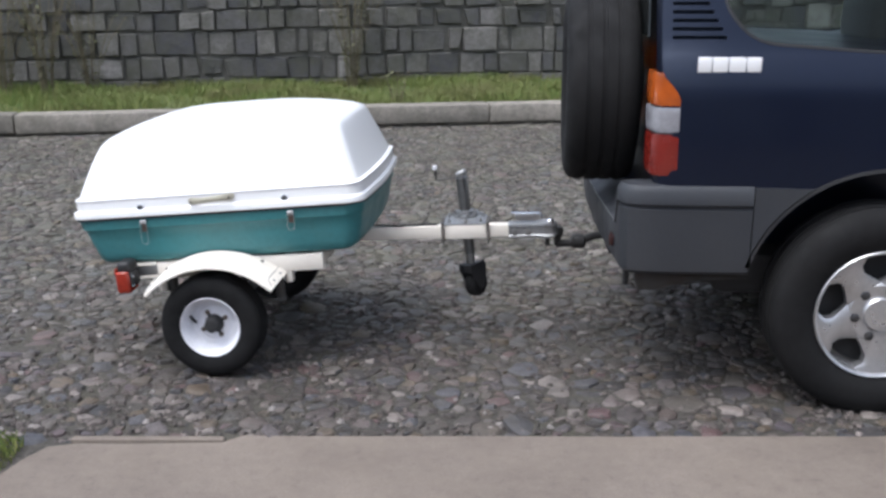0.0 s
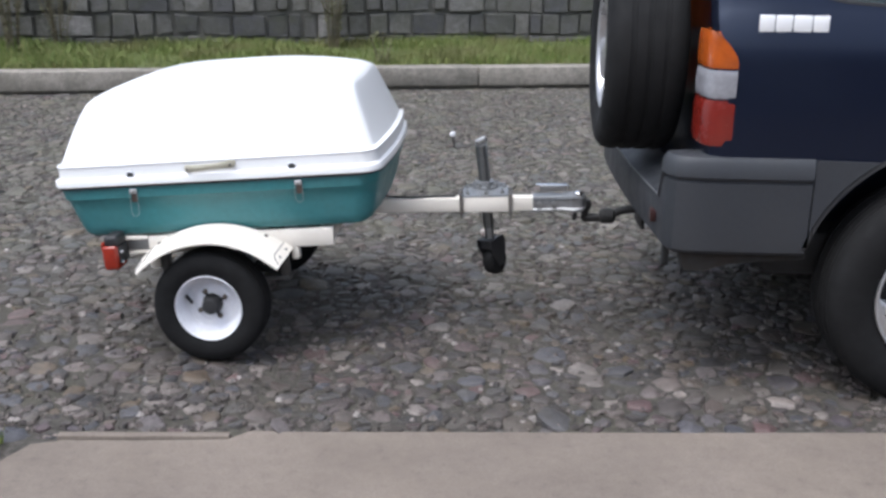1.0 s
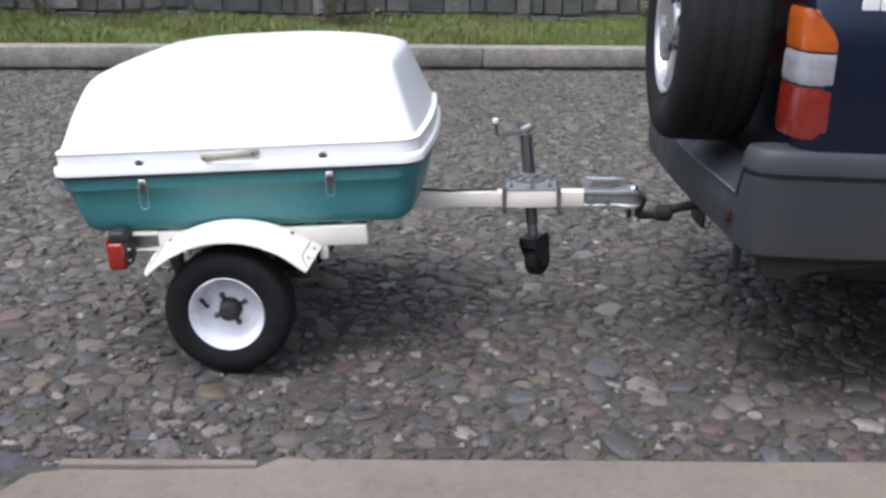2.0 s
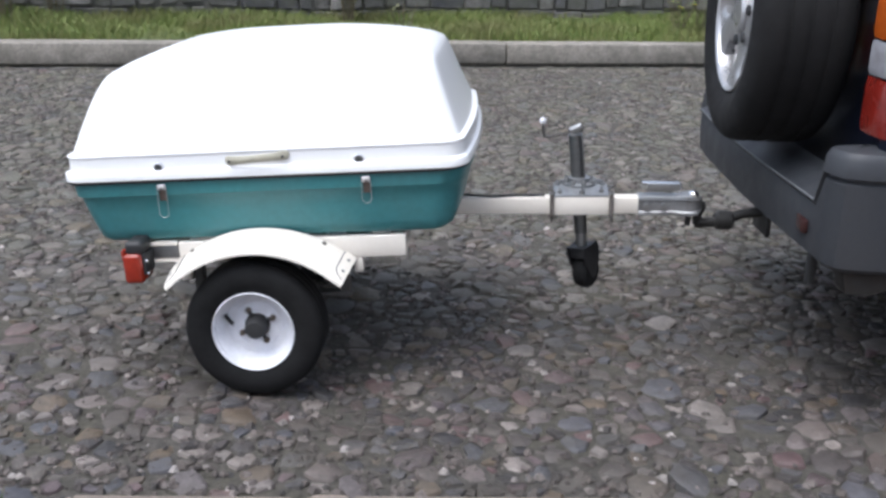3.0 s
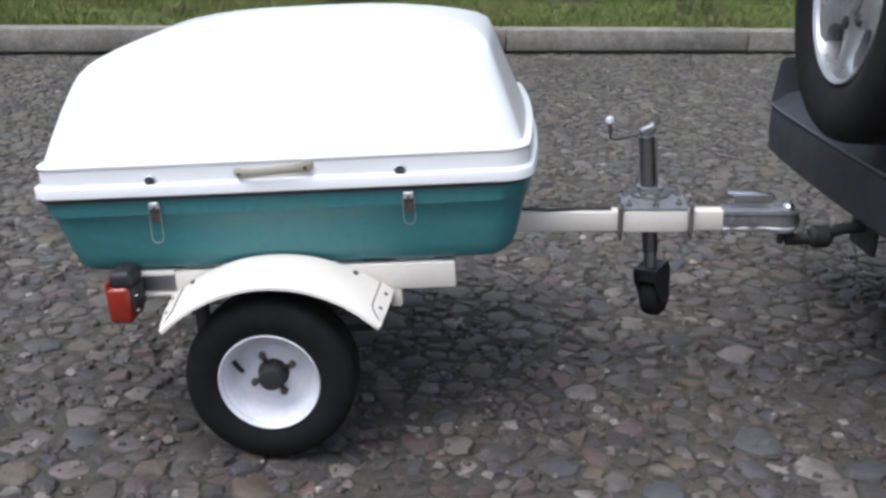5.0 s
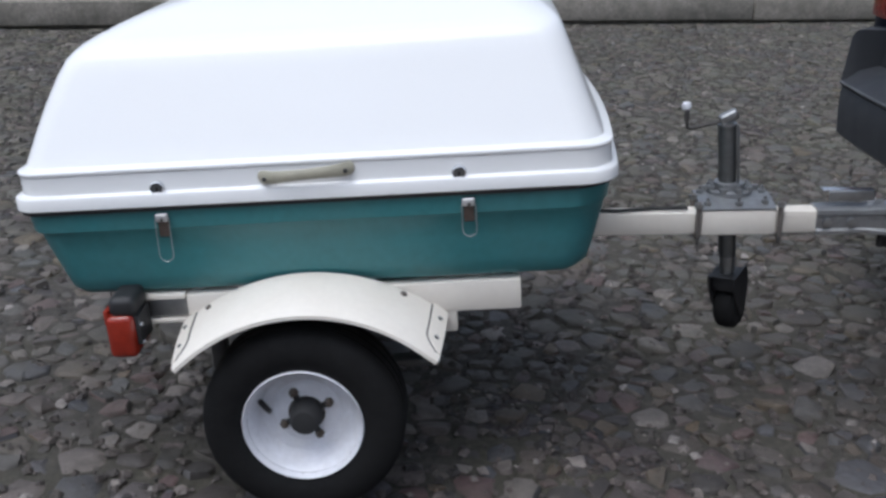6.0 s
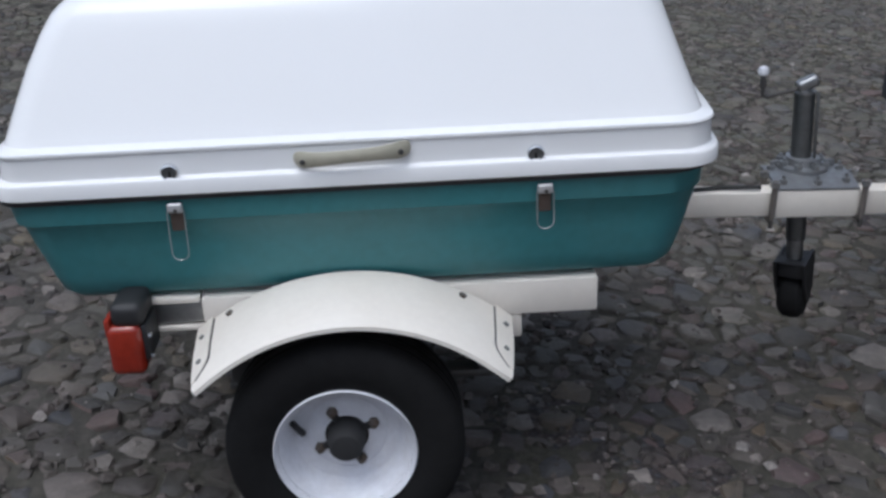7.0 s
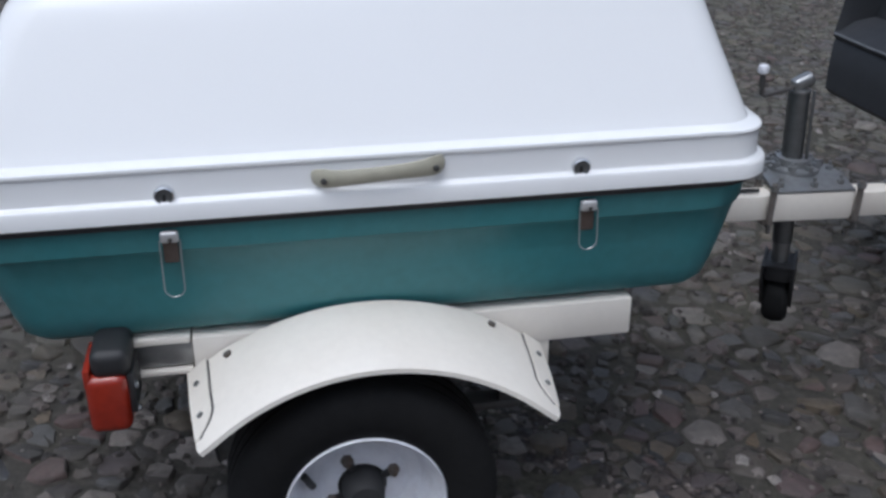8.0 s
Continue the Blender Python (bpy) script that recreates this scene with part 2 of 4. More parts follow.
seat_mat = material("seat_cloth", (0.35, 0.35, 0.34), 0.9)


# ---- mesh helpers ----
def to_mesh(name, bm, mat, smooth=True):
    bmesh.ops.recalc_face_normals(bm, faces=bm.faces)
    me = bpy.data.meshes.new(name)
    bm.to_mesh(me)
    bm.free()
    me.materials.append(mat)
    if smooth:
        me.shade_smooth()
        me.set_sharp_from_angle(angle=radians(38))
    return me


def part(name, bm, mat, parent=None, label="", m=None, smooth=True):
    ob = new(name, to_mesh(name, bm, mat, smooth))
    if parent is not None:
        ob.parent = parent
    if m is not None:
        ob.matrix_basis = m
    if label:
        tagged(ob, label)
    return ob


def thing(name, m, label, category, group="", kind=""):
    e = new(name)
    e.matrix_basis = m
    return tagged(e, label, category, group, kind)


def box(sx, sy, sz, at=(0, 0, 0), bevel=0.0, seg=2, bm=None, turn=None):
    out = bm or bmesh.new()
    tmp = bmesh.new()
    bmesh.ops.create_cube(tmp, size=1.0)
    bmesh.ops.scale(tmp, vec=(sx, sy, sz), verts=tmp.verts)
    if bevel:
        bmesh.ops.bevel(tmp, geom=tmp.edges[:], offset=bevel, segments=seg, profile=0.5, affect="EDGES")
    m = Matrix.Translation(at) @ (turn or Matrix())
    bmesh.ops.transform(tmp, matrix=m, verts=tmp.verts)
    return join(out, tmp)


def join(out, tmp):
    vs = {v: out.verts.new(v.co) for v in tmp.verts}
    for f in tmp.faces:
        out.faces.new([vs[v] for v in f.verts])
    tmp.free()
    return out


def rings(loops, close_ends=True, bm=None, cyclic=True):
    """Skin a row of equally long loops of points."""
    bm = bm or bmesh.new()
    vv = [[bm.verts.new(p) for p in lp] for lp in loops]
    n = len(vv[0])
    for a, b in zip(vv, vv[1:]):
        for i in range(n if cyclic else n - 1):
            j = (i + 1) % n
            bm.faces.new((a[i], a[j], b[j], b[i]))
    if close_ends:
        bm.faces.new(vv[0][::-1])
        bm.faces.new(vv[-1])
    return bm


def revolve(profile, steps=32, axis="y", bm=None, close_ends=False, at=(0, 0, 0)):
    """Turn a row of (radius, height along the axis) round an axis."""
    loops = []
    for r, h in profile:
        lp = []
        for i in range(steps):
            a = 2 * math.pi * i / steps
            c, s = r * math.cos(a), r * math.sin(a)
            p = {"y": (c, h, s), "z": (c, s, h), "x": (h, c, s)}[axis]
            lp.append(Vector(p) + Vector(at))
        loops.append(lp)
    return rings(loops, close_ends, bm)


def pipe(points, r, steps=10, bm=None):
    pts = [Vector(p) for p in points]
    loops = []
    for i, p in enumerate(pts):
        d = (pts[min(i + 1, len(pts) - 1)] - pts[max(i - 1, 0)]).normalized()
        u = d.orthogonal().normalized() if i == 0 else (u - d * u.dot(d)).normalized()
        v = d.cross(u)
        loops.append([p + r * (math.cos(2 * math.pi * k / steps) * u + math.sin(2 * math.pi * k / steps) * v) for k in range(steps)])
    return rings(loops, True, bm)


def rounded_rect(x0, x1, y0, y1, r, z, seg=6):
    pts = []
    for cx, cy, a0 in ((x1 - r, y1 - r, 0), (x0 + r, y1 - r, 90), (x0 + r, y0 + r, 180), (x1 - r, y0 + r, 270)):
        for i in range(seg + 1):
            a = radians(a0 + 90 * i / seg)
            pts.append(Vector((cx + r * math.cos(a), cy + r * math.sin(a), z)))
    return pts


def prism(outline, axis, a, b, bm=None):
    """Extrude a flat outline of (u, v) along an axis from a to b."""
    def put(u, v, h):
        return {"y": (u, h, v), "z": (u, v, h), "x": (h, u, v)}[axis]
    return rings([[put(u, v, a) for u, v in outline], [put(u, v, b) for u, v in outline]], True, bm)


def soften(bm, width, seg=2, angle=30):
    es = [e for e in bm.edges if len(e.link_faces) == 2 and e.calc_face_angle(0) > radians(angle)]
    bmesh.ops.bevel(bm, geom=es, offset=width, segments=seg, profile=0.5, affect="EDGES", clamp_overlap=True)
    return bm


# ---- ground, apron, verge ----
bm = bmesh.new()
bmesh.ops.create_grid(bm, x_segments=8, y_segments=8, size=400)
ground = tagged(part("ground", bm, soil, None, "", pose(0, 0, -0.0042)),
                "brown soil and moss bed of the cobbled street", "ground", kind="structure")

bm = prism([(-1.62, -6.0), (9.0, -6.0), (9.0, 3.75), (1.17, 3.592), (0.6, 3.576), (0.03, 3.565), (-0.53, 3.552), (-0.64, 3.556), (-0.70, 3.500), (-1.0, 3.484), (-1.17, 3.482), (-1.255, 3.455), (-1.30, 3.36), (-1.34, 3.20), (-1.48, 2.7)], "z", -0.05, 0.010)
apron = tagged(part("pavement", soften(bm, 0.012), concrete), "worn beige concrete apron beside the cobbled street", "pavement", kind="structure")

strip = tagged(part("edging", box(0.50, 0.030, 0.05, (-0.945, 3.512, -0.006), 0.006, 2, None, pose(0, 0, 0, 0, 0, 1.2)), concrete), "broken pale concrete edging of the apron", "edging", kind="structure")

KERB = pose(0, 10.57, 0, 0, 0, 10.5)
WALL = pose(0, 12.75, 0, 0, 0, 13.0)
KH = 0.20
kerb = tagged(thing("kerb", KERB, "grey-beige weathered concrete kerb along the street", "kerb"), kind="structure")
a = -26.0
k = 0
for joint in [-24.0, -21.5, -19, -16.5, -14, -11.5, -9.0, -6.7, -4.2, -1.95, 0.28, 2.5, 4.8, 7.1, 9.5, 12, 14.5, 17, 20, 23, 26]:
    bm = box(joint - a - 0.012, 0.24, KH - 0.022, ((joint + a) / 2, 0.12, (KH + 0.022) / 2), 0.016, 2)
    box(joint - a - 0.012, 0.17, 0.08, ((joint + a) / 2, 0.155, -0.012), 0.0, 2, bm)
    part("kerb_stone", bm, kerb_mat, kerb, "", pose(0, 0.004 * (k % 3), 0.004 * ((k * 2) % 3)))
    a, k = joint, k + 1

bm = bmesh.new()
for i in range(60):
    x = -30 + i
    for j in range(12):
        y = 0.2 + j * 0.35
        q = []
        for dx, dy in ((0, 0), (1, 0), (1, 0.35), (0, 0.35)):
            q.append(bm.verts.new((x + dx, y + dy, KH - 0.03 + 0.03 * noise.noise((x + dx, y + dy, 0)) + 0.02 * (y + dy))))
        bm.faces.new(q)
bmesh.ops.remove_doubles(bm, verts=bm.verts, dist=0.001)
verge = tagged(part("verge", bm, turf, None, "", KERB), "grassy earth verge behind the kerb", "verge", kind="structure")
# unseen wall added behind the camera to shape reflections and light
bm = box(46, 0.3, 3.3, (0, 0, 1.60), 0.0)
tagged(part("wall_south", bm, plaster, None, "", pose(2.0, -4.2, 0)), "unseen plain plastered wall added behind the camera for reflections", "wall", kind="structure")
# ---- wheels ----
def tyre_mesh(r, rim_r, width, g=0.012):
    """Tyre round the y axis, centred, with a grooved tread."""
    h = width / 2
    bulge = (r + rim_r) / 2
    prof = [(rim_r, -h * 0.72), (rim_r + 0.10 * (r - rim_r), -h * 0.86), (bulge, -h), (r - 0.18 * (r - rim_r), -h * 0.93),
            (r - 0.05 * (r - rim_r), -h * 0.80), (r, -h * 0.60)]
    for c in (-0.40, 0.0, 0.40):
        prof += [(r, (c - 0.06) * h), (r - g, (c - 0.05) * h), (r - g, (c + 0.05) * h), (r, (c + 0.06) * h)]
    prof += [(a, -b) for a, b in prof[5::-1]]
    return revolve(prof, 56, "y", None)


def trailer_wheel(parent, m, far=False):
    w = new("wheel")
    w.parent = parent
    w.matrix_basis = m
    tagged(w, "small black tyre on a white steel rim")
    part("tyre", tyre_mesh(0.194, 0.108, 0.132), rubber, w, "worn black rubber tyre")
    # steel rim with a rolled edge, a dished well and a flat centre disc; outside is -y
    prof = [(0.108, -0.050), (0.114, -0.060), (0.1165, -0.056), (0.1145, -0.049), (0.107, -0.044), (0.101, -0.034), (0.097, -0.012),
            (0.088, 0.000), (0.066, 0.004), (0.060, -0.002), (0.044, -0.004), (0.036, -0.004), (0.0, -0.004)]
    bm = revolve(prof[:-1], 48, "y")
    part("rim", bm, rim_white, w, "white painted steel rim")
    bm = revolve([(0.108, -0.050), (0.104, 0.03), (0.108, 0.055)], 32, "y")
    part("rim_barrel", bm, rim_white, w)
    bm = revolve([(0.031, 0.0), (0.031, -0.022), (0.028, -0.040), (0.023, -0.046), (0.012, -0.048), (0.002, -0.048)], 22, "y", None, True)
    part("hub_cap", bm, underside, w, "greasy black hub cap")
    for i in range(4):
        a = radians(25 + 90 * i)
        bm = revolve([(0.0095, -0.003), (0.0095, -0.010), (0.006, -0.012), (0.005, -0.019), (0.001, -0.019)], 6, "y", None, True)
        part("wheel_nut", bm, rusty_zinc, w, "", pose(0.050 * math.cos(a), 0, 0.050 * math.sin(a)))
        bm = box(0.022, 0.008, 0.013, (0.038, -0.007, 0), 0.004)
        part("hub_arm", bm, black_plastic, w, "", pose(0, 0, 0, 0, -math.degrees(a), 0))
    bm = pipe([(-0.072, -0.004, 0.006), (-0.078, -0.012, 0.020), (-0.085, -0.018, 0.036)], 0.0058, 8)
    part("valve", bm, black_plastic, w)
    return w


# ---- cargo trailer, hitched, nose slightly raised ----
TRAILER = pose(-0.825, 4.588, 0.178) @ pose(0, 0, 0, 0, 0, -4.4) @ pose(0, 0, 0, 0, -5.0, 0)
trailer = thing("cargo_trailer", TRAILER, "small box trailer with white domed lid, teal tub and cream frame", "trailer")
X0, X1, HW = -0.514, 0.608, 0.438
ZL = 0.442



def plan(x0, x1, y0, y1, r, z, seg=6):
    """Outline of the box at one height: rounded corners, the front edge bowed a little forwards."""
    q = min(r, 0.05)
    rear = rounded_rect(x0, x1, y0, y1, q, z, seg)
    front = rounded_rect(x0, x1, y0, y1, r, z, seg)
    n = seg + 1
    pts = front[:n] + rear[n:3 * n] + front[3 * n:]
    a_, b_ = pts[-1], pts[0]
    pts += [a_.lerp(b_, k_ / 9) for k_ in range(1, 9)]
    return [Vector((p.x + 0.026 * max(0.0, 1 - (p.y / HW) ** 2) * max(0.0, (p.x - 0.25) / (X1 - 0.25)), p.y, p.z)) for p in pts]


# tub: a tapered moulding with a proud upper band
loops = []
for z, i_f, i_r, i_s, r in ((ZL + 0.01, 0.012, 0.010, 0.012, 0.080), (0.398, 0.018, 0.018, 0.016, 0.080), (0.391, 0.024, 0.026, 0.023, 0.075),
                            (0.345, 0.036, 0.038, 0.030, 0.070), (0.297, 0.049, 0.052, 0.038, 0.065), (0.272, 0.059, 0.060, 0.043, 0.060),
                            (0.260, 0.078, 0.075, 0.055, 0.04), (0.256, 0.14, 0.11, 0.09, 0.03)):
    loops.append(plan(X0 + i_r, X1 - i_f, -HW + i_s, HW - i_s, r, z))
part("tub", rings(loops), teal, trailer, "faded teal moulded plastic tub")

# lid: lower lip, rim band, ridge and a crowned dome
loops = []
for z, f, b, s, r in ((ZL, 0.006, 0.006, 0.006, 0.060), (ZL + 0.004, 0.0, 0.0, 0.0, 0.060), (ZL + 0.0235, 0.0, 0.0, 0.0, 0.060), (ZL + 0.027, 0.0018, 0.0018, 0.0018, 0.060),
                      (ZL + 0.0282, 0.0050, 0.0050, 0.0050, 0.058), (ZL + 0.0290, 0.0095, 0.0095, 0.0095, 0.056), (ZL + 0.0310, 0.0112, 0.0112, 0.0112, 0.055), (ZL + 0.0655, 0.0120, 0.0120, 0.0122, 0.055),
                      (ZL + 0.0675, 0.0098, 0.0098, 0.0100, 0.056), (ZL + 0.0705, 0.0090, 0.0090, 0.0092, 0.056), (ZL + 0.0735, 0.0100, 0.0100, 0.0104, 0.056), (ZL + 0.0754, 0.0140, 0.0135, 0.0150, 0.055),
                      (ZL + 0.0764, 0.0205, 0.0175, 0.0230, 0.054), (ZL + 0.079, 0.0255, 0.0205, 0.0290, 0.053), (ZL + 0.088, 0.0290, 0.0230, 0.0335, 0.052),
                      (0.572, 0.045, 0.038, 0.054, 0.052), (0.624, 0.064, 0.058, 0.080, 0.052), (0.670, 0.080, 0.080, 0.103, 0.052), (0.698, 0.090, 0.098, 0.116, 0.054),
                      (0.711, 0.0955, 0.112, 0.1245, 0.056), (0.722, 0.101, 0.126, 0.138, 0.060), (0.7315, 0.113, 0.144, 0.165, 0.066), (0.745, 0.132, 0.174, 0.206, 0.070),
                      (0.760, 0.175, 0.218, 0.250, 0.075), (0.774, 0.230, 0.272, 0.294, 0.075), (0.785, 0.30, 0.335, 0.335, 0.060), (0.792, 0.37, 0.40, 0.368, 0.040), (0.796, 0.45, 0.46, 0.400, 0.020)):
    loops.append(plan(X0 + b, X1 - f, -HW + s, HW - s, r, z, 8))
lid = part("lid", rings(loops), white_gel, trailer, "glossy white moulded lid with a raised dome")

# black strip added under the lip: the gap's shade as a colour
bm = rings([plan(X0 + q, X1 - q, -HW + q, HW - q, 0.080, z) for z, q in ((ZL - 0.006, 0.009), (ZL - 0.006, 0.0045), (ZL + 0.001, 0.0045), (ZL + 0.001, 0.009))])
part("lid_seal", bm, black_plastic, trailer, "black strip painting the shade in the gap under the lid")

# grab handle and lock knobs on the near rim of the lid, the same on the far one
RZ = ZL + 0.048
for side in (-1, 1):
    bm = bmesh.new()
    sec = []
    for t_, y_, w_ in ((-0.081, 0.0, 0.004), (-0.079, 0.003, 0.009), (-0.074, 0.008, 0.0125), (-0.066, 0.013, 0.0135), (-0.055, 0.018, 0.012), (-0.03, 0.020, 0.0105), (0.0, 0.021, 0.010),
                       (0.03, 0.020, 0.0105), (0.055, 0.018, 0.012), (0.066, 0.013, 0.0135), (0.074, 0.008, 0.0125), (0.079, 0.003, 0.009), (0.081, 0.0, 0.004)):
        sec.append([Vector((t_ * 1.10, side * (HW - 0.014 + y_ + 0.005 * math.cos(2 * math.pi * k / 10)), w_ * math.sin(2 * math.pi * k / 10))) for k in range(10)])
    h = part("handle", rings(sec), handle_mat, lid, "yellowed beige plastic grab handle", pose(0.042, 0, RZ + 0.004, 0, -3.2, 0))
    for sx in (-0.074, 0.074):
        part("screw", revolve([(0.0042, 0.0), (0.0042, 0.003), (0.001, 0.004)], 10, "y", None, True, (0, 0, 0)), dark_steel, lid, "",
             pose(0.042 + sx, side * (HW + 0.006), RZ + 0.003 + 0.056 * sx, 0, 0, 0 if side > 0 else 180))
    for x in (-0.234, 0.320):
        bm = revolve([(0.0138, 0.0), (0.0138, 0.005), (0.0126, 0.009), (0.0108, 0.010), (0.0098, 0.003), (0.002, 0.003)], 20, "y", None, True)
        part("lock_knob", bm, chrome, lid, "round chrome lock knob", pose(x, side * (HW - 0.013), RZ - 0.011, 0, 0, 0 if side > 0 else 180))
        bm = revolve([(0.0100, 0.002), (0.0100, 0.0055), (0.001, 0.0062)], 16, "y", None, True)
        part("lock_face", bm, dark_zinc, lid, "", pose(x, side * (HW - 0.013), RZ - 0.011, 0, 0, 0 if side > 0 else 180))
        part("keyhole", box(0.0045, 0.003, 0.010, (0, 0.0065, -0.003), 0.0008), black_plastic, lid, "", pose(x, side * (HW - 0.013), RZ - 0.011, 0, 0, 0 if side > 0 else 180))

# latches: a zinc plate, a hinge barrel and a hanging wire loop, on the tub
for side in (-1, 1):
    for x in (-0.234, 0.334):
        l_ = new("latch")
        l_.parent = trailer
        l_.matrix_basis = pose(x, side * (HW - 0.014), 0.418, 0, 0, 0 if side < 0 else 180)
        tagged(l_, "zinc toggle latch with a hanging wire loop")
        part("latch_plate", box(0.020, 0.004, 0.042, (0, -0.0025, -0.014), 0.003), strap_brown, l_)
        part("latch_barrel", box(0.024, 0.011, 0.016, (0, -0.007, 0.004), 0.004, 3), bright_zinc, l_)
        part("rivet", revolve([(0.0032, 0.0), (0.0032, 0.0015), (0.0005, 0.002)], 8, "y", None, True, (0, 0, 0)), dark_steel, l_, "", pose(0.001, -0.0122, 0.001, 0, 0, 180))
        drop = -0.068 if x < 0 else -0.048
        pts = [(-0.013, -0.009, 0.0), (-0.013, -0.012, drop + 0.017)]
        pts += [(0.013 * math.cos(radians(180 + a_)), -0.013, drop + 0.013 * math.sin(radians(180 + a_))) for a_ in range(0, 181, 20)]
        pts += [(0.013, -0.012, drop + 0.017), (0.013, -0.009, 0.0)]
        part("wire_loop", pipe(pts, 0.0010, 6), wire_zinc, l_)

# frame
for side in (-1, 1):
    y = side * 0.378
    part("side_rail", box(0.650, 0.034, 0.062, (0.101, y, 0.219), 0.004), cream, trailer, "cream painted steel side rail")
    bm = box(0.092, 0.033, 0.012, (-0.272, y, 0.247), 0.003)
    box(0.092, 0.033, 0.008, (-0.272, y, 0.196), 0.002, 2, bm)
    part("rail_end", bm, cream, trailer)
    part("rail_plate", box(0.105, 0.012, 0.036, (-0.255, y + side * 0.004, 0.222), 0.002), steel, trailer, "galvanised steel plate in the rail end")
    part("rail_bracket", box(0.026, 0.036, 0.052, (0.287, y - side * 0.004, 0.170), 0.004), cream, trailer)
    part("rail_bracket", box(0.034, 0.030, 0.060, (-0.212, y, 0.165), 0.004), cream, trailer)
    part("leaf_spring", box(0.46, 0.040, 0.014, (0.03, side * 0.365, 0.075), 0.004), dark_steel, trailer)
    part("spring_hanger", box(0.030, 0.034, 0.13, (0.24, side * 0.365, 0.130), 0.004), dark_steel, trailer)
    part("spring_hanger", box(0.030, 0.034, 0.13, (-0.18, side * 0.365, 0.130), 0.004), dark_steel, trailer)
for x in (-0.285, 0.395):
    part("cross_member", box(0.045, 0.734, 0.050, (x, 0, 0.220), 0.004), cream, trailer)
part("axle", pipe([(0, -0.465, 0.024), (0, 0.465, 0.024)], 0.022, 12), dark_steel, trailer)
trailer_wheel(trailer, pose(0, -0.468, 0.024))
trailer_wheel(trailer, pose(0, 0.468, 0.024, 0, 0, 180))

# fenders: a bent sheet with a rolled outer edge and bolted end straps
FR, FCX, FCZ = 0.360, 0.020, -0.093


def fender(side):
    y_in, y_out = 0.404, 0.550
    a0, a1 = radians(132.0), radians(46.4)
    loops, lines = [], []
    n = 28
    for i in range(n + 1):
        a_ = a0 + (a1 - a0) * i / n
        c, s = math.cos(a_), math.sin(a_)
        e = min(i, n - i)
        cut = {0: 0.006, 1: 0.001}.get(e, 0.0) - 0.018 * (1 - e / (n / 2)) ** 2
        ye = y_in - 0.006 * max(0.0, 1 - e / 7)
        line = ((FR + 0.021, ye), (FR + 0.013, (y_in + y_out) / 2), (FR, y_out - 0.006 - cut), (FR - 0.004, y_out - cut), (FR - 0.011, y_out + 0.0005 - cut),
                (FR - 0.012, y_out - 0.003 - cut), (FR - 0.006, y_out - 0.008 - cut), (FR + 0.015, ye))
        lines.append(line)
        loops.append([Vector((FCX + rr * c, side * yy, FCZ + rr * s)) for rr, yy in line])
    f = part("fender", rings(loops), cream, trailer, "cream painted curved steel mudguard")

    def crown(a_, yy):
        """Radius of the outer face at an angle and a distance from the middle."""
        line = lines[max(0, min(n, round(n * (a_ - a0) / (a1 - a0))))]
        (r0, q0), (r1, q1), (r2, q2) = line[:3]
        return r0 + (r1 - r0) * (yy - q0) / (q1 - q0) if yy < q1 else r1 + (r2 - r1) * (yy - q1) / (q2 - q1)

    def sheet(e0, sg, near, far, ya, yb, lift):
        """A thin strip across the mudguard's end; its width is cut round at the outer tip."""
        ls = []
        for k_ in range(13):
            yy = ya + (yb - ya) * k_ / 12
            w = 1 - max(0.0, (yy - 0.505) / 0.040) ** 2 * 0.75
            ring = []
            for q in range(4):
                a_ = radians(e0 + sg * (near(w) + (far(w) - near(w)) * q / 3))
                ring.append((a_, crown(a_, yy) + lift))
            ring += [(a_, rr - lift - 0.003) for a_, rr in reversed(ring)]
            ls.append([Vector((FCX + rr * math.cos(a_), side * yy, FCZ + rr * math.sin(a_))) for a_, rr in ring])
        return rings(ls)

    for e0, sg in ((132.0, -1), (46.4, 1)):
        part("strap", sheet(e0, sg, lambda w: 0.3, lambda w: 5.6 * w, 0.397, 0.545, 0.0032), cream, f, "welded cream steel end strap")
        part("seam", sheet(e0, sg, lambda w: 5.6 * w, lambda w: 5.6 * w + 0.45, 0.402, 0.545, 0.0012), dark_steel, f)
        a_ = radians(e0 + sg * 2.8)
        c, s = math.cos(a_), math.sin(a_)
        for yy in (0.440, 0.508):
            rr = crown(a_, yy) + 0.003
            part("bolt", revolve([(0.0050, 0.0), (0.0050, 0.003), (0.001, 0.004)], 6, "z", None, True), dull_zinc, f, "",
                 Matrix.Translation((FCX + rr * c, side * yy, FCZ + rr * s)) @ pose(0, 0, 0, 0, 90 - math.degrees(a_), 0))
    for a_ in (radians(121.0), radians(61.5)):
        c, s = math.cos(a_), math.sin(a_)
        part("bolt", revolve([(0.0065, 0.0), (0.0065, 0.005), (0.001, 0.006)], 6, "z", None, True), rusty_zinc, f, "rusty bolt head",
             Matrix.Translation((FCX + (FR + 0.018) * c, side * 0.420, FCZ + (FR + 0.018) * s)) @ pose(0, 0, 0, 0, -math.degrees(a_) + 90, 0))
    return f


fender(-1)
fender(1)

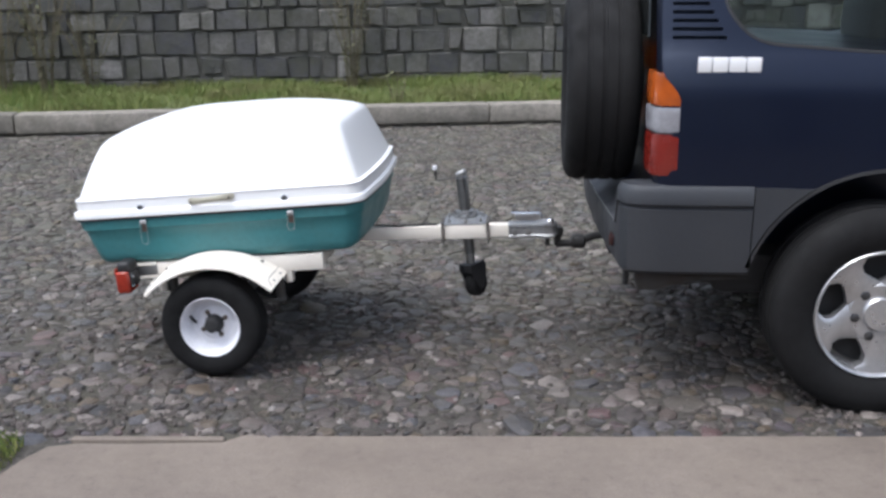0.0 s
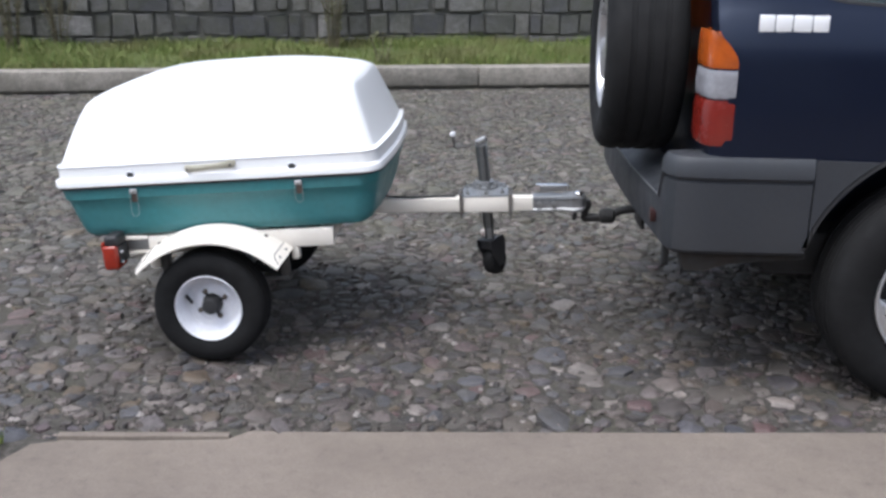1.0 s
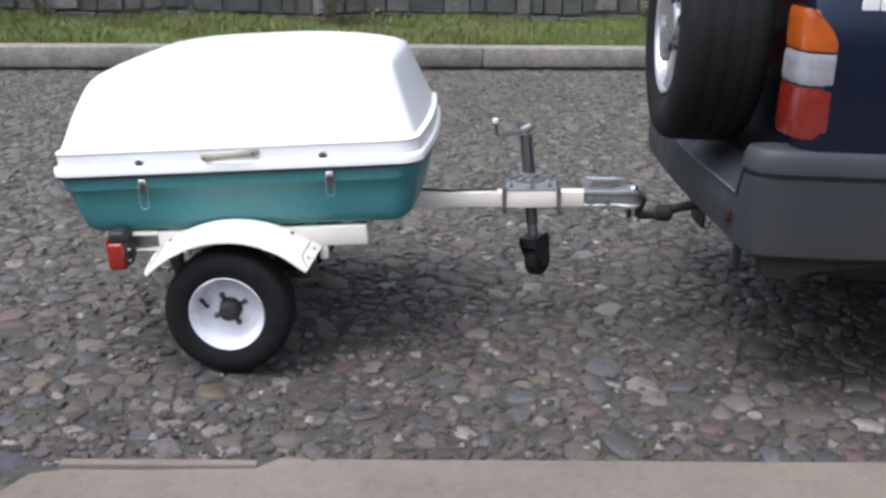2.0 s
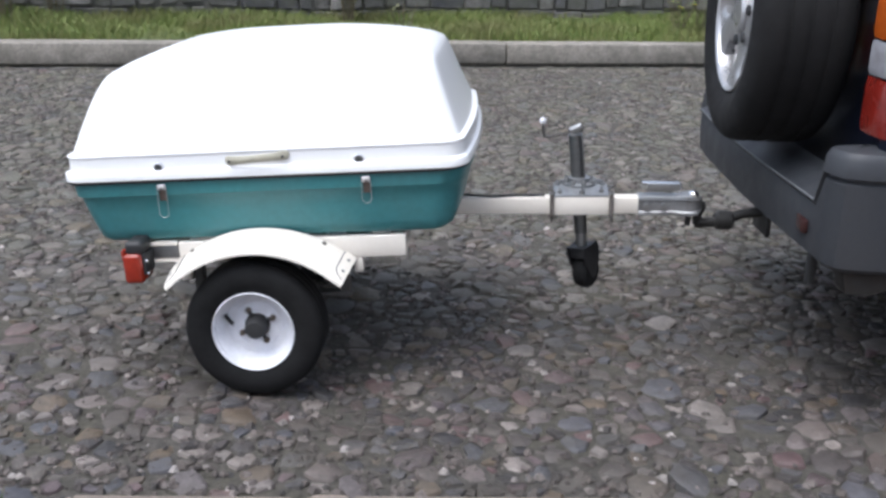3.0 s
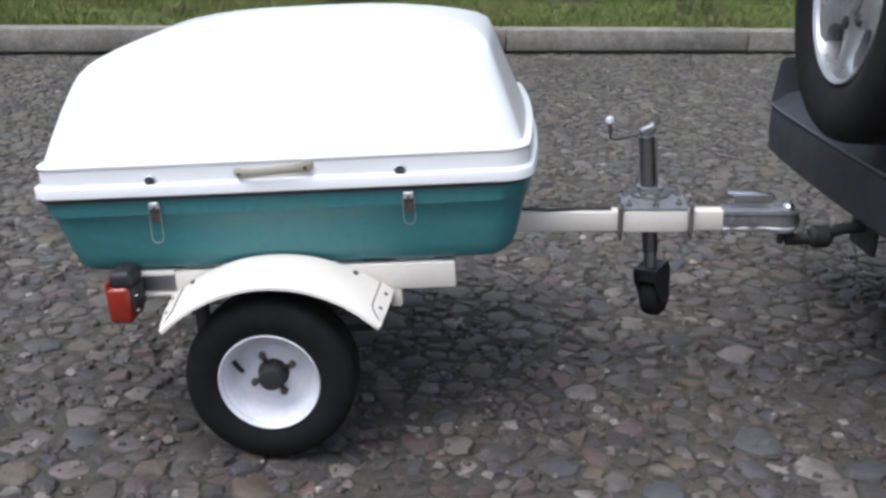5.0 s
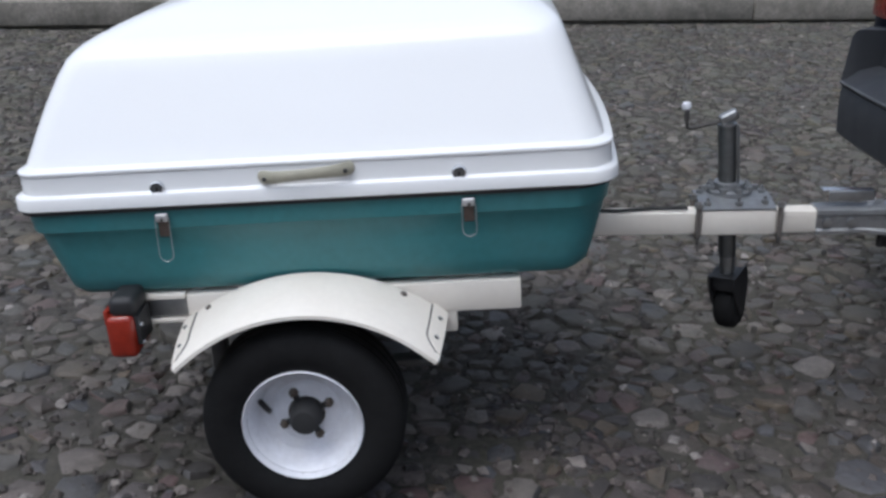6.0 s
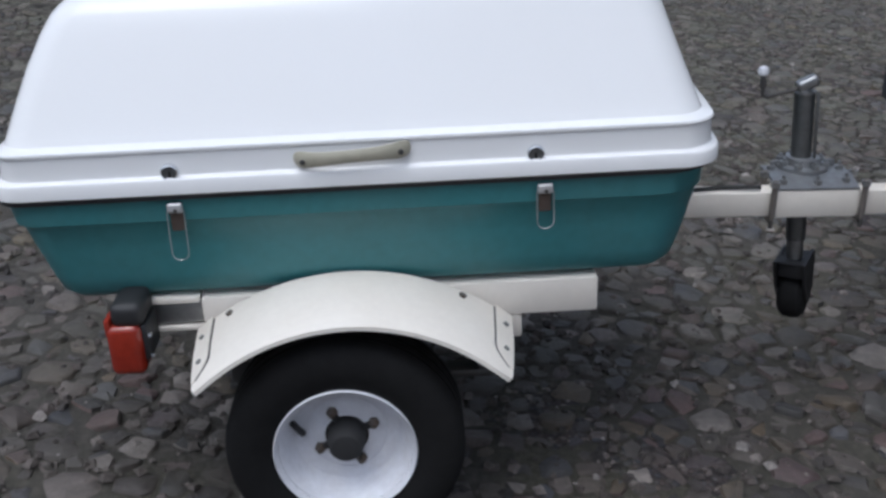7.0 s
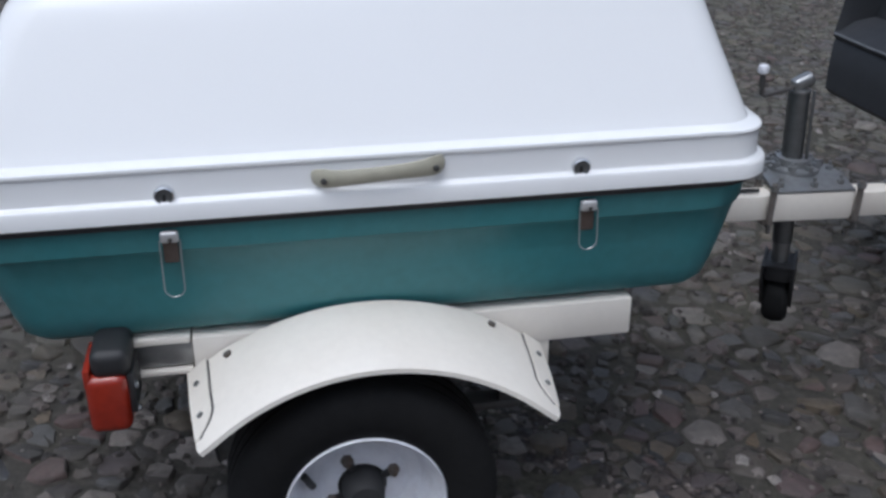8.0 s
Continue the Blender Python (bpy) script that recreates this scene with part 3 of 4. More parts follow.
# tail lights on the rear corners
for side in (-1, 1):
    t_ = new("tail_light")
    t_.parent = trailer
    t_.matrix_basis = pose(-0.335, side * 0.428, 0.034)
    tagged(t_, "red plastic tail light in a black housing")
    part("housing", box(0.052, 0.082, 0.042, (0.008, 0, 0.224), 0.014, 4), black_plastic, t_)
    bm = box(0.056, 0.092, 0.088, (0.0, 0, 0.166), 0.013, 4)
    box(0.010, 0.084, 0.030, (-0.023, 0, 0.206), 0.004, 2, bm)
    part("lens", bm, red_lens, t_)
    part("base_plate", box(0.010, 0.070, 0.060, (0.031, 0, 0.176), 0.002), black_plastic, t_)
    part("mount_arm", box(0.060, 0.006, 0.020, (0.050, -side * 0.046, 0.180), 0.001), dull_zinc, t_)
    for zz in (0.150, 0.186):
        part("screw", revolve([(0.005, 0.0), (0.005, 0.006), (0.001, 0.007)], 8, "x", None, True, (0.034, side * 0.028, zz)), chrome, t_)

# drawbar, coupler and jack
DZ = 0.214
BAR = pose(0.80, 0, DZ) @ pose(0, 0, 0, 0, 2.0, 0) @ pose(-0.80, 0, -DZ)
part("drawbar", box(1.15, 0.048, 0.052, (0.575, 0, DZ - 0.002), 0.004), cream, trailer, "cream painted steel drawbar", BAR)
part("drawbar_sleeve", box(0.168, 0.056, 0.058, (0.933, 0, DZ - 0.001), 0.004), cream, trailer, "", BAR)
for x in (0.842, 1.024):
    pts = [(x, -0.032, DZ + 0.050), (x, -0.032, DZ + 0.02), (x, -0.032, DZ - 0.030), (x, -0.027, DZ - 0.035), (x, 0.027, DZ - 0.035), (x, 0.032, DZ - 0.030),
           (x, 0.032, DZ + 0.02), (x, 0.032, DZ + 0.050)]
    u = part("u_bolt", pipe(pts, 0.0064, 8), strap_zinc, trailer, "", BAR)
    for yy in (-0.032, 0.032):
        part("nut", revolve([(0.010, 0.0), (0.010, 0.010), (0.001, 0.010)], 6, "z", None, True, (x, yy, DZ + 0.038)), steel, u)
        part("u_bolt_end", pipe([(x, yy, DZ - 0.050), (x, yy, DZ - 0.030)], 0.0045, 6), dark_steel, u)
part("cable", pipe([(0.56, -0.012, DZ + 0.034), (0.66, -0.018, DZ + 0.0295), (0.74, -0.006, DZ + 0.030), (0.82, -0.014, DZ + 0.032)], 0.0045, 8), tow_black, trailer, "thin black lighting cable on the drawbar", BAR)
jack = new("jockey_jack")
jack.parent = trailer
jack.matrix_basis = BAR @ pose(0.030, 0.022, 0)
TUBE = pose(0.900, 0, DZ) @ pose(0, 0, 0, 0, -4.0, 0) @ pose(-0.900, 0, -DZ)
tagged(jack, "galvanised screw jack with a crank and small black castor")
# folded bracket: a flat foot on the drawbar and a plate that slopes up to the tube
bm = prism([(-0.050, DZ + 0.0285), (-0.044, DZ + 0.0285), (0.004, DZ + 0.040), (0.060, DZ + 0.040), (0.060, DZ + 0.045), (0.002, DZ + 0.045), (-0.050, DZ + 0.0325)], "x", 0.818, 0.986)
part("jack_plate", soften(bm, 0.0015), zinc_cast, jack)
part("jack_bracket", box(0.130, 0.008, 0.030, (0.905, 0.052, DZ + 0.044), 0.003), steel, jack)
for x, yy, zz in ((0.836, -0.030, 0.036), (0.965, -0.026, 0.037), (0.905, -0.034, 0.035), (0.972, 0.030, 0.044), (0.832, 0.034, 0.044)):
    part("nut", revolve([(0.0085, 0.0), (0.0085, 0.009), (0.004, 0.010), (0.0035, 0.018), (0.001, 0.018)], 6, "z", None, True, (x, yy, DZ + zz)), steel, jack)
bm = revolve([(0.052, 0.0), (0.052, 0.008), (0.044, 0.010), (0.036, 0.010), (0.034, 0.024), (0.027, 0.026)], 24, "z", None, True, (0.900, 0.045, DZ + 0.044))
part("jack_collar", bm, zinc_cast, jack)
for i in range(8):
    a_ = radians(45 * i + 15)
    part("nut", revolve([(0.009, 0.0), (0.009, 0.011), (0.004, 0.012), (0.004, 0.017), (0.001, 0.017)], 6, "z", None, True, (0.900 + 0.044 * math.cos(a_), 0.045 + 0.044 * math.sin(a_), DZ + 0.051)), steel, jack)
part("outer_tube", pipe([(0.900, 0.045, 0.10), (0.900, 0.045, 0.418)], 0.0205, 20), dark_zinc, jack, "", TUBE)
for yy in (0.026, 0.064):
    part("tube_rib", box(0.006, 0.004, 0.150, (0.9205, yy, 0.345), 0.001), dark_zinc, jack, "", TUBE)
part("tube_cap", revolve([(0.0225, 0.0), (0.0225, 0.004), (0.014, 0.007), (0.001, 0.008)], 18, "z", None, True, (0.900, 0.045, 0.416)), steel, jack, "", TUBE)
# cranked head: a small knuckle tipped towards the handle
bm = box(0.044, 0.026, 0.024, (0, 0, 0), 0.007, 3, None, pose(0, 0, 0, 0, -22, 0))
part("crank_head", bm, steel, jack, "", TUBE @ pose(0.903, 0.042, 0.436))
part("crank", pipe([(0.894, 0.040, 0.432), (0.872, 0.034, 0.426), (0.812, 0.014, 0.424), (0.803, 0.012, 0.428), (0.803, 0.012, 0.446)], 0.0040, 8), dark_steel, jack, "thin dark crank arm", TUBE)
part("crank_neck", revolve([(0.0062, 0.0), (0.0062, 0.014), (0.0050, 0.022), (0.0040, 0.026)], 12, "z", None, True, (0.803, 0.012, 0.443)), dark_steel, jack, "", TUBE)
part("crank_knob", revolve([(0.004, 0.0), (0.0095, 0.003), (0.0110, 0.010), (0.0085, 0.017), (0.001, 0.020)], 16, "z", None, True, (0.803, 0.012, 0.467)), rim_white, jack, "white plastic knob", TUBE)
part("inner_tube", pipe([(0.900, 0.045, 0.045), (0.900, 0.045, 0.12)], 0.0175, 14), steel, jack, "", TUBE)
# castor: two tapered cheeks under a swivel plate, turned askew
castor = new("castor")
castor.parent = jack
castor.matrix_basis = TUBE @ pose(0.900, 0.045, -0.012, 0, 0, 57) @ Matrix.Diagonal((1.22, 1.22, 1.22, 1))
tagged(castor, "small black castor in a tapered fork")
bm = bmesh.new()
for yy in (-0.027, 0.022):
    prism([(-0.034, 0.056), (0.036, 0.060), (0.046, 0.040), (0.042, 0.006), (0.024, -0.034), (0.006, -0.036), (-0.020, 0.004), (-0.034, 0.036)], "y", yy, yy + 0.005, bm)
box(0.066, 0.050, 0.006, (0.002, 0, 0.053), 0.002, 2, bm)
box(0.060, 0.044, 0.030, (0.004, 0, 0.038), 0.006, 2, bm)
part("fork", bm, black_plastic, castor)
part("castor_wheel", revolve([(0.010, -0.021), (0.036, -0.021), (0.044, -0.014), (0.046, 0.0), (0.044, 0.014), (0.036, 0.021), (0.010, 0.021)], 28, "y", None, True, (0.014, 0, -0.020)), rubber, castor)
coupler = new("coupler")
coupler.parent = trailer
coupler.matrix_basis = BAR @ pose(0.012, 0, -0.002)
tagged(coupler, "zinc plated ball coupler with a locking lever")
# pressed channel: rolled flanges at the top and foot, hollow flanks, a bulged socket at the nose
SEC = ((-0.80, -1.0), (0.80, -1.0), (1.0, -0.90), (1.0, -0.66), (0.84, -0.52), (0.84, 0.42), (1.0, 0.58), (0.96, 0.88), (0.72, 1.0), (-0.72, 1.0), (-0.96, 0.88), (-1.0, 0.58), (-0.84, 0.42), (-0.84, -0.52), (-1.0, -0.66), (-1.0, -0.90))
bm = rings([[Vector((x, y * w_, DZ + z * h_)) for y, z in SEC]
            for x, w_, h_ in ((1.095, 0.031, 0.031), (1.165, 0.031, 0.031), (1.200, 0.029, 0.029), (1.225, 0.034, 0.032), (1.255, 0.038, 0.034), (1.278, 0.032, 0.030), (1.290, 0.016, 0.020))])
part("coupler_body", bm, zinc_cast, coupler)
part("lever", box(0.118, 0.026, 0.008, (1.165, 0, DZ + 0.066), 0.003, 2, None, pose(0, 0, 0, 0, 2, 0)), chrome, coupler)
part("lever_side", box(0.100, 0.004, 0.022, (1.172, -0.013, DZ + 0.055), 0.001), steel, coupler)
part("lever_post", box(0.018, 0.014, 0.036, (1.220, 0, DZ + 0.046), 0.003), chrome, coupler)
part("lock_nut", revolve([(0.015, 0.0), (0.016, 0.006), (0.016, 0.024), (0.010, 0.030), (0.001, 0.032)], 12, "z", None, True, (1.262, -0.016, DZ + 0.014)), chrome, coupler, "bright chrome lock nut")
part("lock_pin", pipe([(1.248, -0.010, DZ - 0.066), (1.252, -0.012, DZ - 0.020)], 0.009, 8), tow_black, coupler)
for x in (1.118, 1.172):
    part("bolt", revolve([(0.010, 0.0), (0.010, 0.008), (0.001, 0.009)], 6, "y", None, True, (0, 0, 0)), steel, coupler, "", pose(x, -0.026, DZ, 0, 0, 180))

# ---- off-road car that tows it, facing +x ----
CAR = pose(1.499, 4.632, -0.012, 0, 0, -1.0) @ Matrix.Diagonal((1, 0.93, 1, 1))
car = thing("off_road_car", CAR, "dark navy off-road car with grey bumper and rear spare wheel", "car")
RX = -0.765     # tailgate, behind the rear axle
FX = 3.40      # nose
RAX = 0.022    # rear axle


def side_y(z):
    pts = [(0.40, 0.76), (0.48, 0.80), (0.62, 0.822), (0.85, 0.83), (1.08, 0.826), (1.185, 0.815), (1.235, 0.780), (1.30, 0.758), (1.62, 0.665), (1.74, 0.62), (1.79, 0.52), (1.81, 0.30)]
    for (z0, y0), (z1, y1) in zip(pts, pts[1:]):
        if z <= z1:
            return y0 + (y1 - y0) * (z - z0) / (z1 - z0)
    return pts[-1][1]


ZS = [0.40, 0.48, 0.62, 0.85, 1.08, 1.185, 1.235, 1.30, 1.46, 1.62, 1.74, 1.79, 1.81]


def section(x, inset, top):
    """One cross-section ring of the body: inset from the sides, squashed to a given top."""
    right = []
    for z in ZS:
        zz = 0.40 + (z - 0.40) * (top - 0.40) / 1.41 if top < 1.81 else z
        right.append((max(0.05, side_y(z if top >= 1.81 else min(z, 1.79)) - inset), zz))
    ring = [Vector((x, -y, z)) for y, z in right] + [Vector((x, y, z)) for y, z in reversed(right)]
    return ring


loops = [section(RX + 0.035, 0.16, 1.72), section(RX + 0.008, 0.10, 1.75), section(RX, 0.055, 1.77), section(RX + 0.012, 0.020, 1.79), section(RX + 0.05, 0.005, 1.81)]
for x in (-0.55, -0.3, 0.0, 0.4, 0.9, 1.4, 1.75):
    loops.append(section(x, 0.0, 1.81))
loops += [section(2.05, 0.0, 1.62), section(2.35, 0.0, 1.30), section(2.42, 0.0, 1.10), section(2.9, 0.01, 1.06), section(3.25, 0.03, 1.00), section(3.36, 0.08, 0.92), section(FX, 0.14, 0.86)]
body = part("body", rings(loops), navy, car, "dark navy painted steel body")


def carve(ob, cutters):
    for c in cutters:
        md = ob.modifiers.new("cut", "BOOLEAN")
        md.operation, md.object, md.solver = "DIFFERENCE", c, "EXACT"
    bpy.context.view_layer.update()
    dg = bpy.context.evaluated_depsgraph_get()
    me = bpy.data.meshes.new_from_object(ob.evaluated_get(dg))
    ob.modifiers.clear()
    old = ob.data
    ob.data = me
    bpy.data.meshes.remove(old)
    for c in cutters:
        d_ = c.data
        bpy.data.objects.remove(c)
        bpy.data.meshes.remove(d_)
    me.shade_smooth()
    me.set_sharp_from_angle(angle=radians(30))


def cutter(bm):
    ob = new("cutter", to_mesh("cutter", bm, underside))
    ob.matrix_basis = CAR
    return ob


def arch_outline(cx, r, steps=24):
    pts = [(cx - r * 0.97, 0.2)]
    for i in range(steps + 1):
        a_ = math.pi - math.pi * i / steps
        pts.append((cx + r * math.cos(a_), 0.375 + r * math.sin(a_)))
    pts.append((cx + r * 0.97, 0.2))
    return pts


def rounded(points, r=0.05, seg=5):
    """Round the corners of a flat polygon."""
    out = []
    n = len(points)
    for i in range(n):
        p0, p1, p2 = Vector(points[i - 1]), Vector(points[i]), Vector(points[(i + 1) % n])
        d0, d2 = (p0 - p1), (p2 - p1)
        k_ = min(r, d0.length * 0.45, d2.length * 0.45)
        a_, b_ = p1 + d0.normalized() * k_, p1 + d2.normalized() * k_
        for j in range(seg + 1):
            t_ = j / seg
            q = a_ * (1 - t_) ** 2 + p1 * 2 * t_ * (1 - t_) + b_ * t_ ** 2
            out.append((q.x, q.y))
    return out


QUARTER = rounded([(-0.575, 1.42), (-0.462, 1.268), (-0.06, 1.238), (0.34, 1.222), (0.30, 1.66), (-0.38, 1.66)], 0.11, 6)
REAR_DOOR = rounded([(0.42, 1.22), (1.15, 1.22), (1.15, 1.66), (0.38, 1.66)], 0.06)
FRONT_DOOR = rounded([(1.23, 1.22), (2.05, 1.22), (1.72, 1.66), (1.23, 1.66)], 0.06)
cuts = [cutter(prism(arch_outline(RAX, 0.48), "y", -1.2, -0.45)), cutter(prism(arch_outline(RAX, 0.48), "y", 0.45, 1.2)),
        cutter(prism(arch_outline(2.675, 0.48), "y", -1.2, -0.45)), cutter(prism(arch_outline(2.675, 0.48), "y", 0.45, 1.2))]
for o in (QUARTER, REAR_DOOR, FRONT_DOOR):
    cuts.append(cutter(prism(o, "y", -1.2, 1.2)))
cuts.append(cutter(box(0.9, 2.4, 0.5, (-0.75, 0, 0.31))))
cuts.append(cutter(box(0.6, 2.4, 0.3, (3.35, 0, 0.35))))
# louvre slots in the rear pillar
for i in range(5):
    z = 1.279 + 0.0270 * i
    cuts.append(cutter(prism(rounded([(-0.722, z), (-0.545 - 0.014 * i, z), (-0.545 - 0.014 * i, z + 0.012), (-0.722, z + 0.012)], 0.006, 3), "y", -1.0, -0.735 + 0.0285 * i * 0.26)))
carve(body, cuts)

for side in (-1, 1):
    for name, o in (("quarter_window", QUARTER), ("rear_door_window", REAR_DOOR), ("front_door_window", FRONT_DOOR)):
        bm = bmesh.new()
        outer, inner = [], []
        for x, z in o:
            outer.append(bm.verts.new((x, side * (side_y(z) - 0.012), z)))
            inner.append(bm.verts.new((x, side * (side_y(z) - 0.016), z)))
        bm.faces.new(outer)
        bm.faces.new(inner[::-1])
        for i in range(len(o)):
            j = (i + 1) % len(o)
            bm.faces.new((outer[i], outer[j], inner[j], inner[i]))
        g = part(name, bm, dark_glass, car, "tinted car window", None, False)
        g.visible_shadow = False
        loops_ = [Vector((x, side * (side_y(z) - 0.004), z)) for x, z in o]
        part("window_seal", pipe(loops_ + loops_[:2], 0.007, 6), black_plastic, car)

for name, outline in (("windscreen", [(2.03, 0.56, 1.60), (2.32, 0.66, 1.31), (2.32, -0.66, 1.31), (2.03, -0.56, 1.60)]),
                      ("rear_window", [(-0.775, 0.56, 1.64), (-0.777, 0.62, 1.28), (-0.777, -0.62, 1.28), (-0.775, -0.56, 1.64)])):
    bm = bmesh.new()
    lift = Vector((0.012, 0, 0.012)) if name == "windscreen" else Vector((-0.006, 0, 0))
    a_ = [bm.verts.new(Vector(q)) for q in outline]
    b_ = [bm.verts.new(Vector(q) + lift) for q in outline]
    bm.faces.new(a_)
    bm.faces.new(b_[::-1])
    for i in range(4):
        bm.faces.new((a_[i], a_[(i + 1) % 4], b_[(i + 1) % 4], b_[i]))
    part(name, bm, black_glass, car, "dark car glass", None, False)

# seats seen through the side windows
for x in (0.28, 1.15):
    for y in (-0.36, 0.36):
        bm = box(0.13, 0.46, 0.55, (x, y, 1.12), 0.05, 3)
        box(0.09, 0.26, 0.17, (x - 0.02, y, 1.49), 0.035, 3, bm)
        part("seat", bm, seat_mat, car, "pale grey cloth seat")

# dark inner arches with a thin lip
for cx in (RAX, 2.675):
    for side in (-1, 1):
        loops = []
        for i in range(33):
            a_ = radians(16 + 148 * i / 32)
            c, s = math.cos(a_), math.sin(a_)
            loops.append([Vector((cx + rr * c, side * yy, 0.375 + rr * s)) for rr, yy in ((0.488, 0.800), (0.488, 0.834), (0.476, 0.836), (0.472, 0.800))])
        part("arch_lip", rings(loops), black_plastic, car)
        loops = []
        for i in range(25):
            a_ = radians(14 + 152 * i / 24)
            loops.append([Vector((cx + 0.474 * math.cos(a_), side * yy, 0.375 + 0.474 * math.sin(a_))) for yy in (0.80, 0.46)])
        part("arch_liner", rings(loops, False, None, False), underside, car)


def car_wheel(m, name, label):
    w = new(name)
    w.parent = car
    w.matrix_basis = m
    tagged(w, label)
    part("tyre", tyre_mesh(0.366, 0.222, 0.268, 0.005), rubber, w, "worn black all-terrain tyre")
    part("rim_edge", revolve([(0.224, -0.098), (0.226, -0.112), (0.222, -0.116), (0.214, -0.110), (0.210, -0.095), (0.204, -0.05), (0.200, 0.06), (0.222, 0.09)], 48, "y"), alloy, w)
    part("wheel_back", revolve([(0.198, -0.01), (0.12, 0.0), (0.05, 0.0), (0.002, 0.0)], 32, "y", None, True), underside, w)
    bm = bmesh.new()
    for i in range(5):
        b0 = radians(72 * i + 57)
        c, s = math.cos(b0), math.sin(b0)
        sec = []
        for r_, wd, d0, d1 in ((0.050, 0.040, -0.088, -0.05), (0.090, 0.066, -0.090, -0.05), (0.122, 0.050, -0.093, -0.05), (0.152, 0.040, -0.098, -0.05), (0.178, 0.048, -0.102, -0.05), (0.197, 0.084, -0.104, -0.05), (0.214, 0.126, -0.102, -0.06)):
            ring = []
            for u_, d_ in ((-1, d1), (-1, d0 + 0.010), (-0.6, d0), (0.6, d0), (1, d0 + 0.010), (1, d1)):
                u_ = u_ * wd
                ring.append(Vector((r_ * c - u_ * s, d_, r_ * s + u_ * c)))
            sec.append(ring)
        sp = rings(sec)
        part("spoke", sp, alloy, w)
    part("hub_disc", revolve([(0.108, -0.05), (0.108, -0.082), (0.100, -0.090), (0.062, -0.092), (0.050, -0.084), (0.050, -0.07)], 32, "y"), alloy, w)
    part("centre_cap", revolve([(0.060, -0.070), (0.060, -0.098), (0.054, -0.105), (0.002, -0.107)], 28, "y", None, True), alloy, w, "silver centre cap")
    for i in range(6):
        a_ = radians(60 * i + 10)
        part("wheel_nut", revolve([(0.017, -0.078), (0.017, -0.096), (0.010, -0.100), (0.001, -0.101)], 6, "y", None, True, (0.084 * math.cos(a_), 0, 0.084 * math.sin(a_))), wheel_bolt, w)
    return w


car_wheel(pose(RAX - 0.010, -0.775, 0.368), "rear_wheel", "silver five-spoke alloy wheel with black tyre")
car_wheel(pose(RAX, 0.715, 0.374, 0, 0, 180), "rear_wheel", "silver five-spoke alloy wheel with black tyre")
car_wheel(pose(2.675, -0.775, 0.368), "front_wheel", "silver five-spoke alloy wheel with black tyre")
car_wheel(pose(2.675, 0.715, 0.374, 0, 0, 180), "front_wheel", "silver five-spoke alloy wheel with black tyre")
spare = car_wheel(pose(-0.905, -0.206, 1.078) @ pose(0, 0, 0, 0, 0, -92) @ Matrix.Diagonal((1.075, 1, 1, 1)), "spare_wheel", "spare alloy wheel on the tailgate")
part("spare_carrier", revolve([(0.19, -0.76), (0.185, -0.86), (0.16, -0.90), (0.01, -0.905)], 24, "x", None, True, (0, -0.206, 1.09)), underside, car, "dark steel spare wheel carrier")
part("underbody", box(3.6, 1.2, 0.16, (1.3, 0, 0.43), 0.04), underside, car)
part("rear_axle", pipe([(RAX, -0.65, 0.34), (RAX, 0.65, 0.34)], 0.05, 10), underside, car)
part("exhaust", pipe([(-0.10, -0.48, 0.40), (-0.55, -0.52, 0.40), (-0.72, -0.55, 0.385)], 0.026, 12), underside, car)
part("tow_eye", box(0.022, 0.034, 0.150, (-0.815, -0.56, 0.450), 0.006), underside, car, "black steel towing eye")

# rear bumper: taller wrap-round corners, a lower step between them
loops = []
path = [(-0.435, -0.838), (-0.60, -0.838), (-0.70, -0.834), (-0.80, -0.830), (-0.846, -0.812), (-0.866, -0.775), (-0.871, -0.735), (-0.872, -0.690), (-0.880, -0.50), (-0.890, -0.25), (-0.894, 0.0),
        (-0.892, 0.25), (-0.886, 0.50), (-0.876, 0.675), (-0.868, 0.692), (-0.842, 0.722), (-0.80, 0.762), (-0.74, 0.798), (-0.66, 0.825), (-0.58, 0.836), (-0.435, 0.838)]
for i, (x, y) in enumerate(path):
    corner = y < -0.70 or y > 0.68
    a_, b_ = Vector(path[max(i - 1, 0)]), Vector(path[min(i + 1, len(path) - 1)])
    d = (b_ - a_).normalized()
    nrm = Vector((-d.y, d.x))
    if nrm.dot(Vector((x + 0.3, y * 0.6))) < 0:
        nrm = -nrm
    sec = []
    high = ((0.002, 0.718), (-0.007, 0.724), (-0.006, 0.730), (0.009, 0.736), (0.008, 0.780), (-0.004, 0.798), (-0.018, 0.802), (-0.10, 0.806))
    low = ((0.002, 0.622), (-0.004, 0.634), (0.004, 0.640), (0.008, 0.646), (0.006, 0.653), (-0.012, 0.660), (-0.045, 0.684), (-0.10, 0.700))
    if y > 0.68:
        high = tuple((off - 0.014, z) for off, z in high)
        base = ((-0.12, 0.540), (-0.070, 0.546), (-0.036, 0.575), (-0.014, 0.640))
    else:
        base = ((-0.10, 0.484), (-0.022, 0.486), (-0.005, 0.500), (0.0, 0.555))
    for off, z in base + (high if corner else low):
        sec.append(Vector((x + nrm.x * off, y + nrm.y * off, z)))
    loops.append(sec)
bumper = part("rear_bumper", rings(loops), bumper_mat, car, "scuffed grey plastic rear bumper")
# thin pale bead that paints the highlight along the step's crease
part("step_edge", pipe([(x - 0.0035, y, 0.649) for x, y in path[7:14]], 0.0048, 8), highlight_mat, bumper, "pale strip painted as the highlight along the bumper step")
